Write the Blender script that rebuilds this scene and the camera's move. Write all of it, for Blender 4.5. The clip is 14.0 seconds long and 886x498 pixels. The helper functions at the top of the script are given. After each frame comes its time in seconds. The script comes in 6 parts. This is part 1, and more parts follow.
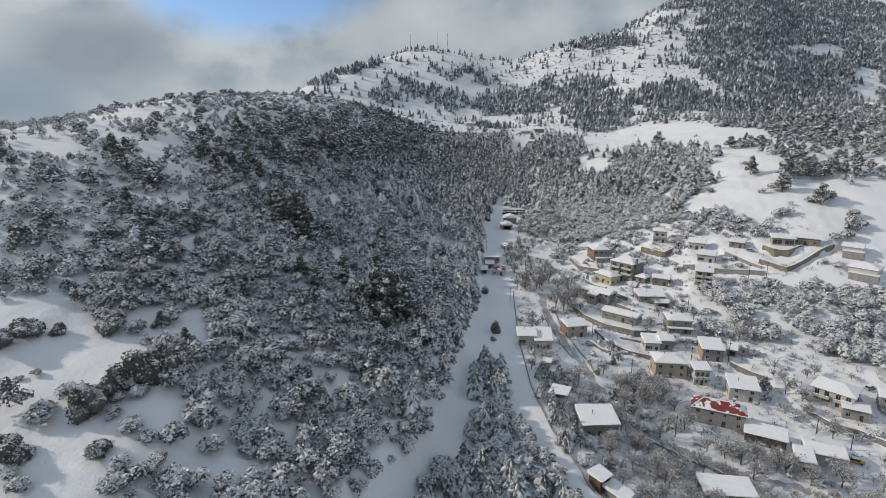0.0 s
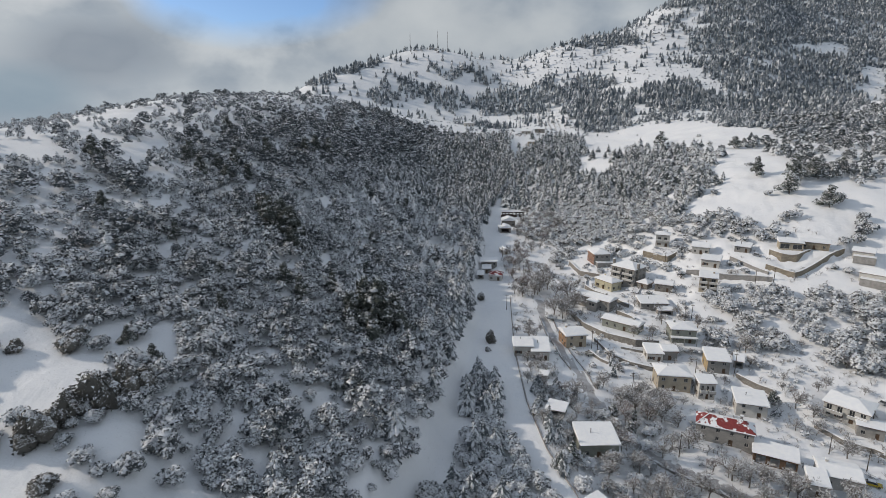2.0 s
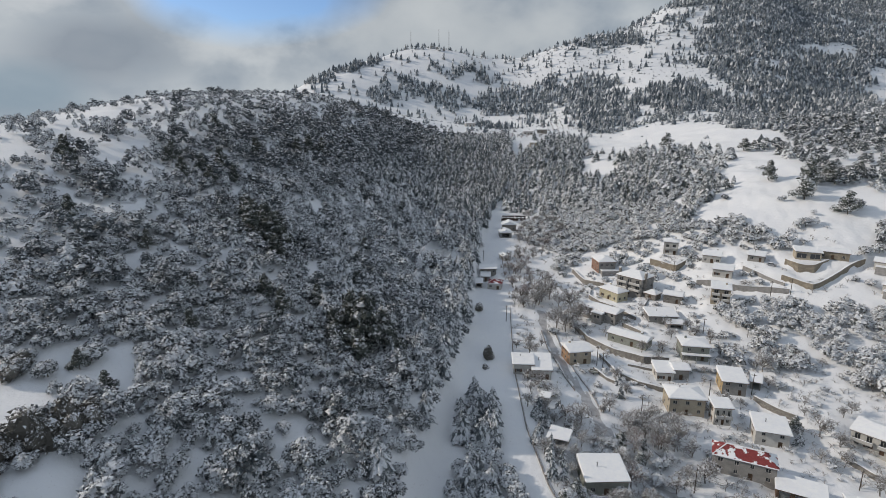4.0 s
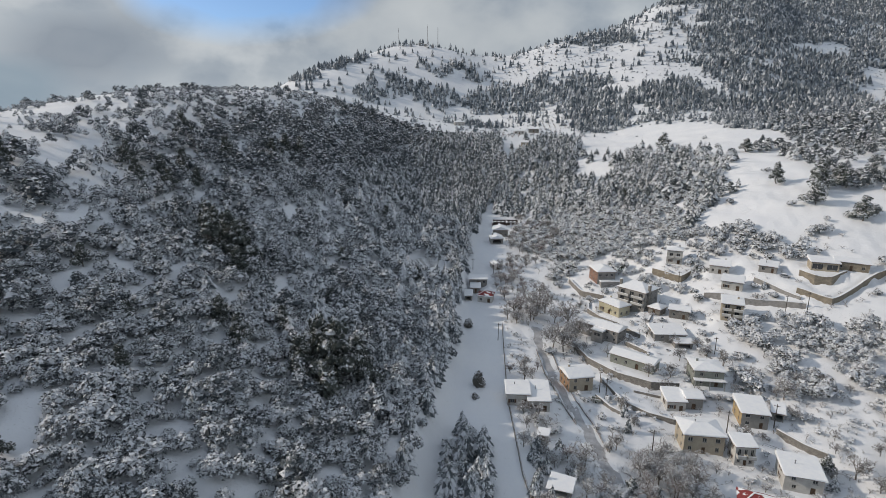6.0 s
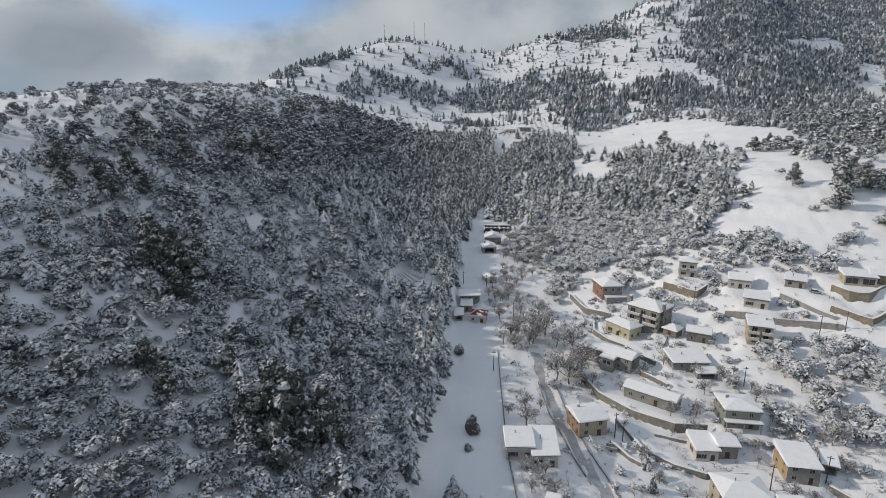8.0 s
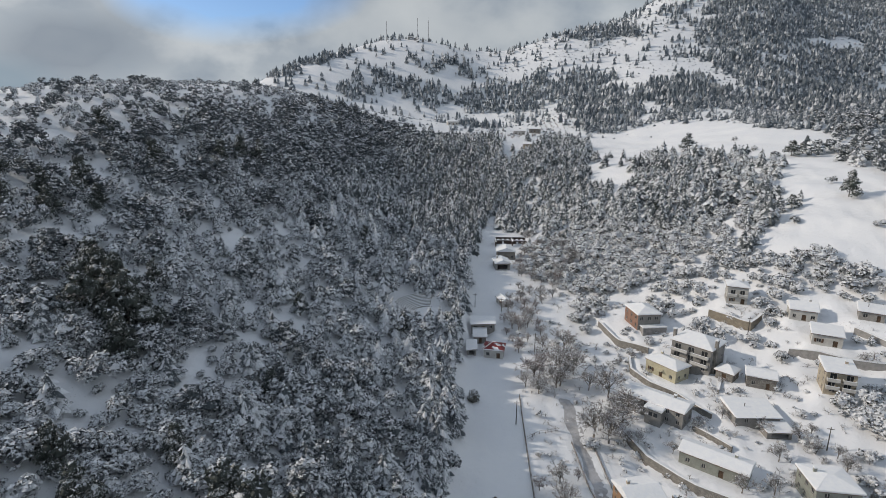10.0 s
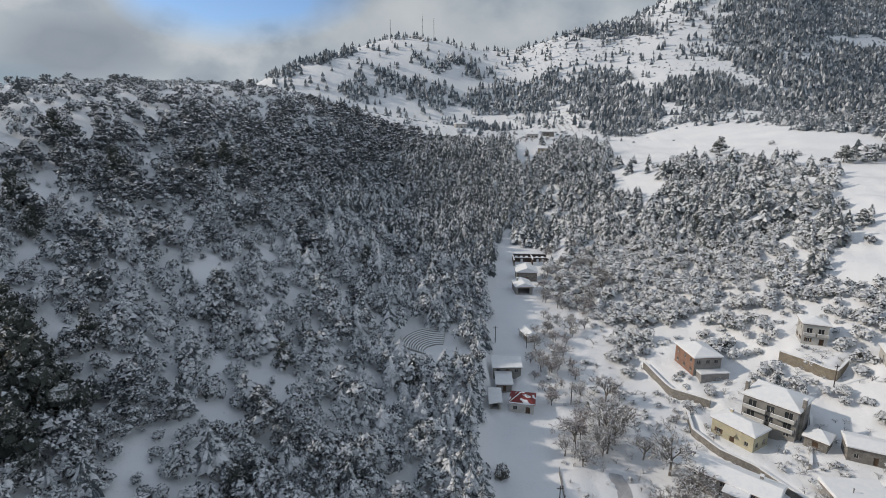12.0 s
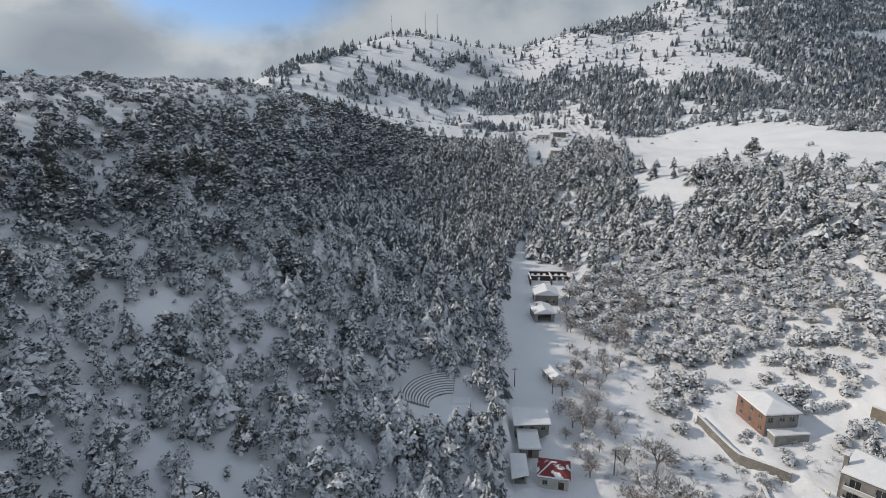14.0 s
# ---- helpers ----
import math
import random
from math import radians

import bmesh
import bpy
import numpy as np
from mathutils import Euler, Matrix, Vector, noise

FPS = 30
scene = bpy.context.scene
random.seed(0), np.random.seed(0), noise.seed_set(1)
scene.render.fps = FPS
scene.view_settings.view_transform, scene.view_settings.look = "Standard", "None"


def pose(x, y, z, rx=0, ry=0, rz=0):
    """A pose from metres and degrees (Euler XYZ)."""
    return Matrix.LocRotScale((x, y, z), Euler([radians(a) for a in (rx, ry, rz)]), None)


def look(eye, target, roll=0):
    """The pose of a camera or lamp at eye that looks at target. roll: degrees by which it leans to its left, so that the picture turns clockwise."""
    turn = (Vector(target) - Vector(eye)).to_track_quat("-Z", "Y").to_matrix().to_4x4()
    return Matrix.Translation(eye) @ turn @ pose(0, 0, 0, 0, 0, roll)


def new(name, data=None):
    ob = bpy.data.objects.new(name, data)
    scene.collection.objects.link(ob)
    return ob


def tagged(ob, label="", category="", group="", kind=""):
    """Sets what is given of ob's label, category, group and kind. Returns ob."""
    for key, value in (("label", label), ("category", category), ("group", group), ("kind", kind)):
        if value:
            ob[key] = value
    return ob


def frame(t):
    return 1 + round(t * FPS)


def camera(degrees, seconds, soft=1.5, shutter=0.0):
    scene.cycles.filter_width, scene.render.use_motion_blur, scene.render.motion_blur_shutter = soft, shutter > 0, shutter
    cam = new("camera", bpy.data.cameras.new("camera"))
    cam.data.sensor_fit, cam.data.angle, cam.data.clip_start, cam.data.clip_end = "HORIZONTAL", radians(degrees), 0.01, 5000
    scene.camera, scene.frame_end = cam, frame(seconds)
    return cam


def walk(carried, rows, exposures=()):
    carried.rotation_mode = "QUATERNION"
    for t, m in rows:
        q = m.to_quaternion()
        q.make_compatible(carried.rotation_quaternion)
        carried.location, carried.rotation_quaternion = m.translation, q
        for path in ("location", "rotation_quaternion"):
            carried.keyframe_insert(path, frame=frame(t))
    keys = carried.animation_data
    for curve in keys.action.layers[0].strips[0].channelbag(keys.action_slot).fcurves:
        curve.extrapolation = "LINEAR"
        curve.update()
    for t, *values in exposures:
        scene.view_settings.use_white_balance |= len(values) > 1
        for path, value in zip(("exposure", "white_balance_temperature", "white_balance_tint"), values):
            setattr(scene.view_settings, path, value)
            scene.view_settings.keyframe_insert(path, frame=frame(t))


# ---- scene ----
cam = camera(79.7, 14.0, soft=0.5)
PATH = [
    (0, (0.413, 0.693, 84.892), (0.405, 2.636, 84.421), -0.2),
    (0.5, (1.585, 3.212, 84.925), (1.571, 5.156, 84.454), -0.2),
    (1, (2.607, 5.545, 84.919), (2.592, 7.489, 84.448), -0.3),
    (1.5, (3.485, 7.977, 84.922), (3.471, 9.921, 84.45), -0.3),
    (2, (4.196, 10.527, 84.967), (4.18, 12.471, 84.496), -0.3),
    (2.5, (4.808, 13.359, 85.027), (4.79, 15.302, 84.555), -0.3),
    (2.7, (5.026, 14.752, 85.043), (5.01, 16.695, 84.572), -0.2),
    (4.8, (7.225, 33.058, 85.056), (7.203, 35.001, 84.584), 0.1),
    (5, (7.378, 35.15, 85.054), (7.36, 37.093, 84.582), 0.1),
    (5.5, (7.718, 41.272, 84.899), (7.714, 43.215, 84.425), 0.2),
    (6, (8.131, 48.102, 84.651), (8.147, 50.045, 84.176), 0.2),
    (6.5, (8.635, 54.89, 84.392), (8.668, 56.833, 83.917), 0.1),
    (7, (9.028, 62.391, 84.123), (9.073, 64.332, 83.647), 0.1),
    (7.5, (9.376, 69.526, 83.899), (9.426, 71.468, 83.421), 0.1),
    (8, (9.603, 77.561, 83.876), (9.658, 79.502, 83.398), 0.0),
    (8.2, (9.541, 80.77, 83.91), (9.597, 82.711, 83.431), 0.0),
    (10.3, (6.89, 116.148, 83.848), (6.938, 118.091, 83.374), 0.2),
    (10.5, (6.558, 119.568, 83.877), (6.605, 121.511, 83.405), 0.2),
    (11, (5.641, 128.344, 84.137), (5.684, 130.287, 83.666), 0.2),
    (11.5, (4.685, 136.802, 84.325), (4.726, 138.745, 83.855), 0.2),
    (12, (3.958, 145.883, 84.446), (3.995, 147.827, 83.976), 0.1),
    (12.5, (3.419, 154.456, 84.454), (3.452, 156.4, 83.985), 0.0),
    (13, (3.017, 162.714, 84.44), (3.047, 164.658, 83.97), 0.0),
    (13.5, (2.799, 170.877, 84.473), (2.826, 172.821, 84.004), -0.1),
    (14, (2.749, 179.198, 84.572), (2.775, 181.142, 84.103), -0.1),
]
walk(cam, [(t, look(eye, target, roll)) for t, eye, target, roll in PATH])

# ---- light ----
SUN_ELEVATION, SUN_FROM = 28.0, 278.0  # degrees; bearing from +y, clockwise

world = bpy.data.worlds.new("winter_sky")
scene.world = world
world.use_nodes = True
wn, wl = world.node_tree.nodes, world.node_tree.links
wn.clear()


def wnode(kind, **values):
    n = wn.new(kind)
    for k, v in values.items():
        n.inputs[k.replace("_", " ")].default_value = v
    return n


def wmath(op, a, b=None, clamp=False):
    n = wn.new("ShaderNodeMath")
    n.operation, n.use_clamp = op, clamp
    for i, v in enumerate((a, b)):
        if v is None:
            continue
        if isinstance(v, (int, float)):
            n.inputs[i].default_value = v
        else:
            wl.new(v, n.inputs[i])
    return n.outputs[0]


sky = wn.new("ShaderNodeTexSky")
sky.sky_type, sky.sun_disc = "NISHITA", False
sky.sun_elevation, sky.sun_rotation = radians(SUN_ELEVATION), radians(SUN_FROM)
sky.altitude, sky.air_density, sky.dust_density = 900, 1.0, 1.5
coords = wn.new("ShaderNodeTexCoord")
split = wn.new("ShaderNodeSeparateXYZ")
wl.new(coords.outputs["Generated"], split.inputs[0])
# cloud masses laid out by direction, a little flattened
deck = wn.new("ShaderNodeCombineXYZ")
wl.new(split.outputs["X"], deck.inputs[0])
wl.new(split.outputs["Y"], deck.inputs[1])
wl.new(wmath("MULTIPLY", split.outputs["Z"], 1.5), deck.inputs[2])
big = wnode("ShaderNodeTexNoise", Scale=3.4, Detail=3.0, Roughness=0.45)
fine = wnode("ShaderNodeTexNoise", Scale=7.5, Detail=5.0, Roughness=0.5)
for n in (big, fine):
    wl.new(deck.outputs[0], n.inputs["Vector"])
# a gap in the cloud, ahead and to the left
ahead = wmath("MAXIMUM", split.outputs["Y"], 0.05)
side = wmath("DIVIDE", wmath("ADD", wmath("DIVIDE", split.outputs["X"], ahead), 0.35), 0.20)
rise = wmath("DIVIDE", wmath("SUBTRACT", wmath("DIVIDE", split.outputs["Z"], ahead), 0.235), 0.092)
ring = wmath("SQRT", wmath("ADD", wmath("MULTIPLY", side, side), wmath("MULTIPLY", rise, rise)))
hole = wmath("SUBTRACT", 1.38, ring, True)


def mass(cx, cz, rx, rz, rough):
    """A single cloud mass by direction, with a ragged rim: 1 in its middle, 0 outside."""
    u = wmath("DIVIDE", wmath("SUBTRACT", wmath("DIVIDE", split.outputs["X"], ahead), cx), rx)
    v = wmath("DIVIDE", wmath("SUBTRACT", wmath("DIVIDE", split.outputs["Z"], ahead), cz), rz)
    far = wmath("SQRT", wmath("ADD", wmath("MULTIPLY", u, u), wmath("MULTIPLY", v, v)))
    rim = wmath("MULTIPLY", wmath("SUBTRACT", fine.outputs[0], 0.5), rough)
    return wmath("MULTIPLY", wmath("SUBTRACT", wmath("ADD", 1.25, rim), far), 1.3, True)

# broken cloud overhead, closed towards the horizon
overhead = wmath("MULTIPLY", wmath("SUBTRACT", split.outputs["Z"], 0.35), 0.8, True)
cover = wmath("SUBTRACT", wmath("ADD", wmath("MULTIPLY", big.outputs[0], 1.2), 0.6), overhead)
cover = wmath("SUBTRACT", cover, wmath("MULTIPLY", hole, wmath("ADD", wmath("MULTIPLY", fine.outputs[0], 2.4), 0.6)), True)
tone = wn.new("ShaderNodeValToRGB")
tone.color_ramp.elements[0].position, tone.color_ramp.elements[0].color = 0.39, (0.225, 0.28, 0.35, 1)
tone.color_ramp.elements[1].position, tone.color_ramp.elements[1].color = 0.68, (0.54, 0.575, 0.60, 1)
wl.new(wmath("ADD", wmath("MULTIPLY", fine.outputs[0], 0.55), wmath("MULTIPLY", big.outputs[0], 0.5)), tone.inputs[0])
clear = wn.new("ShaderNodeMix")
clear.data_type, clear.blend_type = "RGBA", "MULTIPLY"
clear.inputs[0].default_value = 1.0
wl.new(sky.outputs[0], clear.inputs[6])
clear.inputs[7].default_value = (0.096, 0.114, 0.141, 1)
mix = wn.new("ShaderNodeMix")
mix.data_type = "RGBA"
wl.new(cover, mix.inputs[0])
wl.new(clear.outputs[2], mix.inputs[6])
tint = tone.outputs[0]
for where, colour, share in (((-0.60, 0.125, 0.15, 0.06, 2.6), (0.235, 0.275, 0.33, 1), 0.75), ((-0.78, 0.05, 0.12, 0.05, 1.5), (0.25, 0.33, 0.40, 1), 0.7), ((-0.36, 0.14, 0.15, 0.045, 4.0), (0.60, 0.63, 0.65, 1), 0.6), ((-0.70, 0.25, 0.22, 0.055, 2.4), (0.62, 0.64, 0.66, 1), 0.7), ((0.0, 0.15, 0.26, 0.07, 1.5), (0.50, 0.53, 0.55, 1), 0.6)):
    veil = wn.new("ShaderNodeMix")
    veil.data_type = "RGBA"
    wl.new(wmath("MULTIPLY", mass(*where), share), veil.inputs[0])
    wl.new(tint, veil.inputs[6])
    veil.inputs[7].default_value = colour
    tint = veil.outputs[2]
wl.new(tint, mix.inputs[7])
back = wnode("ShaderNodeBackground", Strength=1.0)
wl.new(mix.outputs[2], back.inputs["Color"])
wl.new(back.outputs[0], wn.new("ShaderNodeOutputWorld").inputs[0])

sun_lamp = new("sun", bpy.data.lights.new("sun", "SUN"))
sun_lamp.data.energy, sun_lamp.data.angle, sun_lamp.data.color = 2.42, radians(1.5), (1.0, 0.885, 0.75)
toward = Vector((math.sin(radians(SUN_FROM)) * math.cos(radians(SUN_ELEVATION)), math.cos(radians(SUN_FROM)) * math.cos(radians(SUN_ELEVATION)), math.sin(radians(SUN_ELEVATION))))
sun_lamp.matrix_world = look(toward * 800, (0, 0, 0))

# ---- materials ----


def nodes_of(name, roughness=0.8, metallic=0.0):
    m = bpy.data.materials.new(name)
    m.use_nodes = True
    b = m.node_tree.nodes["Principled BSDF"]
    b.inputs["Roughness"].default_value, b.inputs["Metallic"].default_value = roughness, metallic
    return m, m.node_tree.nodes, m.node_tree.links, b


def noise_of(n, l, scale, detail=4.0, rough=0.55, where="Position"):
    geo = n.new("ShaderNodeNewGeometry")
    t = n.new("ShaderNodeTexNoise")
    t.inputs["Scale"].default_value, t.inputs["Detail"].default_value, t.inputs["Roughness"].default_value = scale, detail, rough
    l.new(geo.outputs["Position"], t.inputs["Vector"])
    return t.outputs["Fac"]


def ramp_of(n, l, fac, *stops):
    r = n.new("ShaderNodeValToRGB")
    while len(r.color_ramp.elements) < len(stops):
        r.color_ramp.elements.new(0.5)
    for e, (p, c) in zip(r.color_ramp.elements, stops):
        e.position, e.color = p, (*c, 1)
    l.new(fac, r.inputs[0])
    return r.outputs[0]


def mix_of(n, l, fac, a, b, blend="MIX"):
    m = n.new("ShaderNodeMix")
    m.data_type, m.blend_type = "RGBA", blend
    for i, v in ((0, fac), (6, a), (7, b)):
        if isinstance(v, (int, float)):
            m.inputs[i].default_value = v
        elif isinstance(v, tuple):
            m.inputs[i].default_value = (*v, 1)
        else:
            l.new(v, m.inputs[i])
    return m.outputs[2]


def sum_of(n, l, op, a, b, clamp=False):
    m = n.new("ShaderNodeMath")
    m.operation, m.use_clamp = op, clamp
    for i, v in enumerate((a, b)):
        if isinstance(v, (int, float)):
            m.inputs[i].default_value = v
        else:
            l.new(v, m.inputs[i])
    return m.outputs[0]


def bump_of(n, l, b, height, strength, distance):
    k = n.new("ShaderNodeBump")
    k.inputs["Strength"].default_value, k.inputs["Distance"].default_value = strength, distance
    l.new(height, k.inputs["Height"])
    l.new(k.outputs[0], b.inputs["Normal"])


def snow_material():
    """Settled snow with drifts, crust and a few bare specks of scrub."""
    m, n, l, b = nodes_of("snow", 0.7)
    wide, mid, grain = noise_of(n, l, 0.05), noise_of(n, l, 0.5, 5), noise_of(n, l, 2.6, 4, 0.65)
    c = ramp_of(n, l, wide, (0.3, (0.78, 0.80, 0.84)), (0.7, (0.86, 0.87, 0.89)))
    specks = ramp_of(n, l, grain, (0.62, (0, 0, 0)), (0.72, (1, 1, 1)))
    patch = ramp_of(n, l, noise_of(n, l, 0.07, 3), (0.42, (0, 0, 0)), (0.6, (0.8, 0.8, 0.8)))
    l.new(mix_of(n, l, mix_of(n, l, 1.0, specks, patch, "MULTIPLY"), c, (0.16, 0.145, 0.12)), b.inputs["Base Color"])
    bump_of(n, l, b, sum_of(n, l, "ADD", mid, sum_of(n, l, "MULTIPLY", grain, 0.22)), 0.34, 0.8)
    return m


def roof_snow_material():
    m, n, l, b = nodes_of("roof_snow", 0.65)
    c = ramp_of(n, l, noise_of(n, l, 0.7, 4), (0.3, (0.80, 0.82, 0.86)), (0.7, (0.88, 0.89, 0.90)))
    l.new(c, b.inputs["Base Color"])
    bump_of(n, l, b, noise_of(n, l, 1.6, 4), 0.35, 0.25)
    return m


def foliage_material(name, dark, light, cover, edge=0.3):
    """Needles or leaves under snow: snow lies where a face looks up, broken by clumps and by single sprays."""
    m, n, l, b = nodes_of(name, 0.75)
    geo = n.new("ShaderNodeNewGeometry")
    xyz = n.new("ShaderNodeSeparateXYZ")
    l.new(geo.outputs["Normal"], xyz.inputs[0])
    clump, sprays = noise_of(n, l, 1.1, 3), noise_of(n, l, 4.2, 3, 0.75)
    wide = sum_of(n, l, "ADD", sum_of(n, l, "MULTIPLY", noise_of(n, l, 0.045, 3), 0.8), sum_of(n, l, "MULTIPLY", noise_of(n, l, 0.15, 2), 1.9))
    lie = sum_of(n, l, "ADD", sum_of(n, l, "MULTIPLY", xyz.outputs["Z"], 0.62), sum_of(n, l, "MULTIPLY", clump, 0.9))
    lie = sum_of(n, l, "ADD", lie, sum_of(n, l, "MULTIPLY", sprays, 2.6))
    lie = sum_of(n, l, "ADD", lie, sum_of(n, l, "MULTIPLY", geo.outputs["Random Per Island"], 0.95))
    lie = sum_of(n, l, "ADD", lie, sum_of(n, l, "MULTIPLY", wide, 0.5))
    lie = sum_of(n, l, "SUBTRACT", lie, 3.43 - cover)
    fac = sum_of(n, l, "MULTIPLY", lie, 1.0 / edge, True)
    leaf = mix_of(n, l, geo.outputs["Random Per Island"], dark, light)
    l.new(mix_of(n, l, fac, leaf, (0.80, 0.82, 0.86)), b.inputs["Base Color"])
    bump_of(n, l, b, sprays, 0.5, 0.3)
    return m


def speckled(name, base, other, scale, roughness=0.85, bump=0.3, fine=6.0, metallic=0.0):
    """A plain wall, wood or stone surface with stains at two scales."""
    m, n, l, b = nodes_of(name, roughness, metallic)
    a, f = noise_of(n, l, scale, 5), noise_of(n, l, scale * fine, 4, 0.65)
    c = ramp_of(n, l, sum_of(n, l, "ADD", sum_of(n, l, "MULTIPLY", a, 0.65), sum_of(n, l, "MULTIPLY", f, 0.35)), (0.36, other), (0.6, base))
    l.new(c, b.inputs["Base Color"])
    bump_of(n, l, b, f, bump, 0.05)
    return m


def stone_material(name, base, joint):
    m, n, l, b = nodes_of(name, 0.9)
    geo = n.new("ShaderNodeNewGeometry")
    v = n.new("ShaderNodeTexVoronoi")
    v.feature, v.inputs["Scale"].default_value = "DISTANCE_TO_EDGE", 2.2
    l.new(geo.outputs["Position"], v.inputs["Vector"])
    stain = ramp_of(n, l, noise_of(n, l, 0.8, 5), (0.35, tuple(0.6 * c for c in base)), (0.65, base))
    l.new(mix_of(n, l, ramp_of(n, l, v.outputs["Distance"], (0.02, (0, 0, 0)), (0.09, (1, 1, 1))), joint, stain), b.inputs["Base Color"])
    bump_of(n, l, b, v.outputs["Distance"], 0.6, 0.1)
    return m


def tile_roof_material():
    """Red roof tiles with snow left in patches."""
    m, n, l, b = nodes_of("red_tiles", 0.7)
    red = ramp_of(n, l, noise_of(n, l, 3.0, 4), (0.3, (0.17, 0.03, 0.03)), (0.7, (0.27, 0.045, 0.045)))
    left = ramp_of(n, l, noise_of(n, l, 0.42, 4, 0.5), (0.53, (0, 0, 0)), (0.56, (1, 1, 1)))
    l.new(mix_of(n, l, left, red, (0.82, 0.84, 0.87)), b.inputs["Base Color"])
    bump_of(n, l, b, left, 0.8, 0.15)
    return m


def glass_material():
    m, n, l, b = nodes_of("dark_glass", 0.12)
    b.inputs["Base Color"].default_value = (0.045, 0.05, 0.056, 1)
    return m


MAT = {
    "snow": snow_material(),
    "roof_snow": roof_snow_material(),
    # leaf colours lifted and blued to paint in haze; upper copies brighter and snowier
    "conifer": foliage_material("conifer_needles", (0.09, 0.107, 0.12), (0.15, 0.172, 0.186), 0.38, 0.2),
    "upper_conifer": foliage_material("frosted_hazed_conifer_needles", (0.096, 0.112, 0.125), (0.16, 0.182, 0.196), 0.52, 0.2),
    "scrub": foliage_material("scrub_leaves", (0.078, 0.09, 0.098), (0.135, 0.15, 0.157), 0.48, 0.2),
    "upper_scrub": foliage_material("frosted_hazed_scrub_leaves", (0.092, 0.107, 0.118), (0.15, 0.168, 0.18), 0.60, 0.2),
    # darker conifer copy: less snow, and the side-lit crowns' shade put in its colour
    "shaded_conifer": foliage_material("shaded_conifer_needles", (0.075, 0.09, 0.098), (0.12, 0.14, 0.15), 0.22, 0.2),
    # far needles tinted blue-grey: distance haze is painted into their colour
    "far": foliage_material("hazed_needles", (0.10, 0.125, 0.148), (0.17, 0.195, 0.22), 0.2, 0.5),
    "laden": foliage_material("laden_leaves", (0.05, 0.054, 0.047), (0.11, 0.112, 0.095), 0.76, 0.2),
    "pine": foliage_material("pine_needles", (0.075, 0.092, 0.103), (0.12, 0.137, 0.15), 0.14, 0.3),
    "old_pine": foliage_material("old_pine_needles", (0.04, 0.05, 0.046), (0.085, 0.097, 0.085), -0.02, 0.3),
    "field_pine": foliage_material("field_pine_needles", (0.055, 0.068, 0.062), (0.105, 0.12, 0.108), 0.22, 0.25),
    "olive": foliage_material("olive_leaves", (0.075, 0.072, 0.064), (0.12, 0.115, 0.102), 0.05, 0.3),
    "bark": speckled("bark", (0.20, 0.18, 0.16), (0.11, 0.10, 0.09), 1.5),
    "twig": foliage_material("bare_twigs", (0.19, 0.175, 0.168), (0.33, 0.31, 0.298), 0.34, 0.4),
    "red_twig": foliage_material("reddish_twigs", (0.18, 0.145, 0.14), (0.29, 0.24, 0.228), 0.3, 0.4),
    "white_wall": speckled("white_render", (0.541, 0.533, 0.508), (0.410, 0.402, 0.385), 0.5),
    "grey_wall": speckled("grey_render", (0.306, 0.297, 0.281), (0.204, 0.200, 0.196), 0.5),
    "beige_wall": speckled("beige_render", (0.442, 0.391, 0.306), (0.340, 0.297, 0.238), 0.5),
    "yellow_wall": speckled("yellow_render", (0.527, 0.493, 0.357), (0.425, 0.391, 0.289), 0.5),
    "green_wall": speckled("grey_green_render", (0.281, 0.297, 0.264), (0.204, 0.212, 0.187), 0.5),
    "ochre_wall": speckled("ochre_render", (0.44, 0.335, 0.19), (0.34, 0.255, 0.145), 0.5),
    "orange_wall": speckled("orange_render", (0.33, 0.21, 0.13), (0.24, 0.155, 0.10), 0.5),
    "brick_wall": speckled("brick_red_render", (0.29, 0.175, 0.13), (0.21, 0.125, 0.095), 0.6),
    "slush": speckled("road_slush", (0.52, 0.52, 0.54), (0.30, 0.30, 0.31), 0.35, 0.55, 0.3),
    "stone": stone_material("grey_stone", (0.30, 0.285, 0.26), (0.14, 0.13, 0.12)),
    "tan_stone": stone_material("tan_stone", (0.32, 0.28, 0.22), (0.19, 0.17, 0.135)),
    "concrete": speckled("concrete", (0.34, 0.33, 0.32), (0.22, 0.215, 0.21), 0.8),
    "tile": speckled("roof_edge_tiles", (0.22, 0.13, 0.10), (0.13, 0.085, 0.07), 1.0),
    "red_roof": tile_roof_material(),
    "glass": glass_material(),
    "wood": speckled("dark_wood", (0.13, 0.085, 0.055), (0.07, 0.045, 0.03), 1.2),
    "old_timber": speckled("weathered_pole", (0.085, 0.072, 0.062), (0.045, 0.038, 0.034), 1.5),
    "frame": speckled("window_paint", (0.55, 0.53, 0.50), (0.42, 0.41, 0.39), 2.0),
    "shutter": speckled("brown_shutter", (0.12, 0.075, 0.05), (0.08, 0.05, 0.035), 2.0),
    "metal": speckled("grey_metal", (0.30, 0.30, 0.31), (0.18, 0.18, 0.19), 1.0, 0.5, 0.1, 6.0, 0.7),
    "red_brown": speckled("red_brown_plaster", (0.085, 0.06, 0.052), (0.05, 0.037, 0.033), 0.8),
    "rubber": speckled("black_rubber", (0.03, 0.03, 0.03), (0.015, 0.015, 0.015), 3.0),
    "yellow_paint": speckled("yellow_paint", (0.55, 0.42, 0.03), (0.45, 0.33, 0.02), 1.0, 0.4, 0.02),
    "silver_paint": speckled("silver_paint", (0.45, 0.46, 0.48), (0.36, 0.37, 0.38), 1.0, 0.35, 0.02, 6.0, 0.4),
}


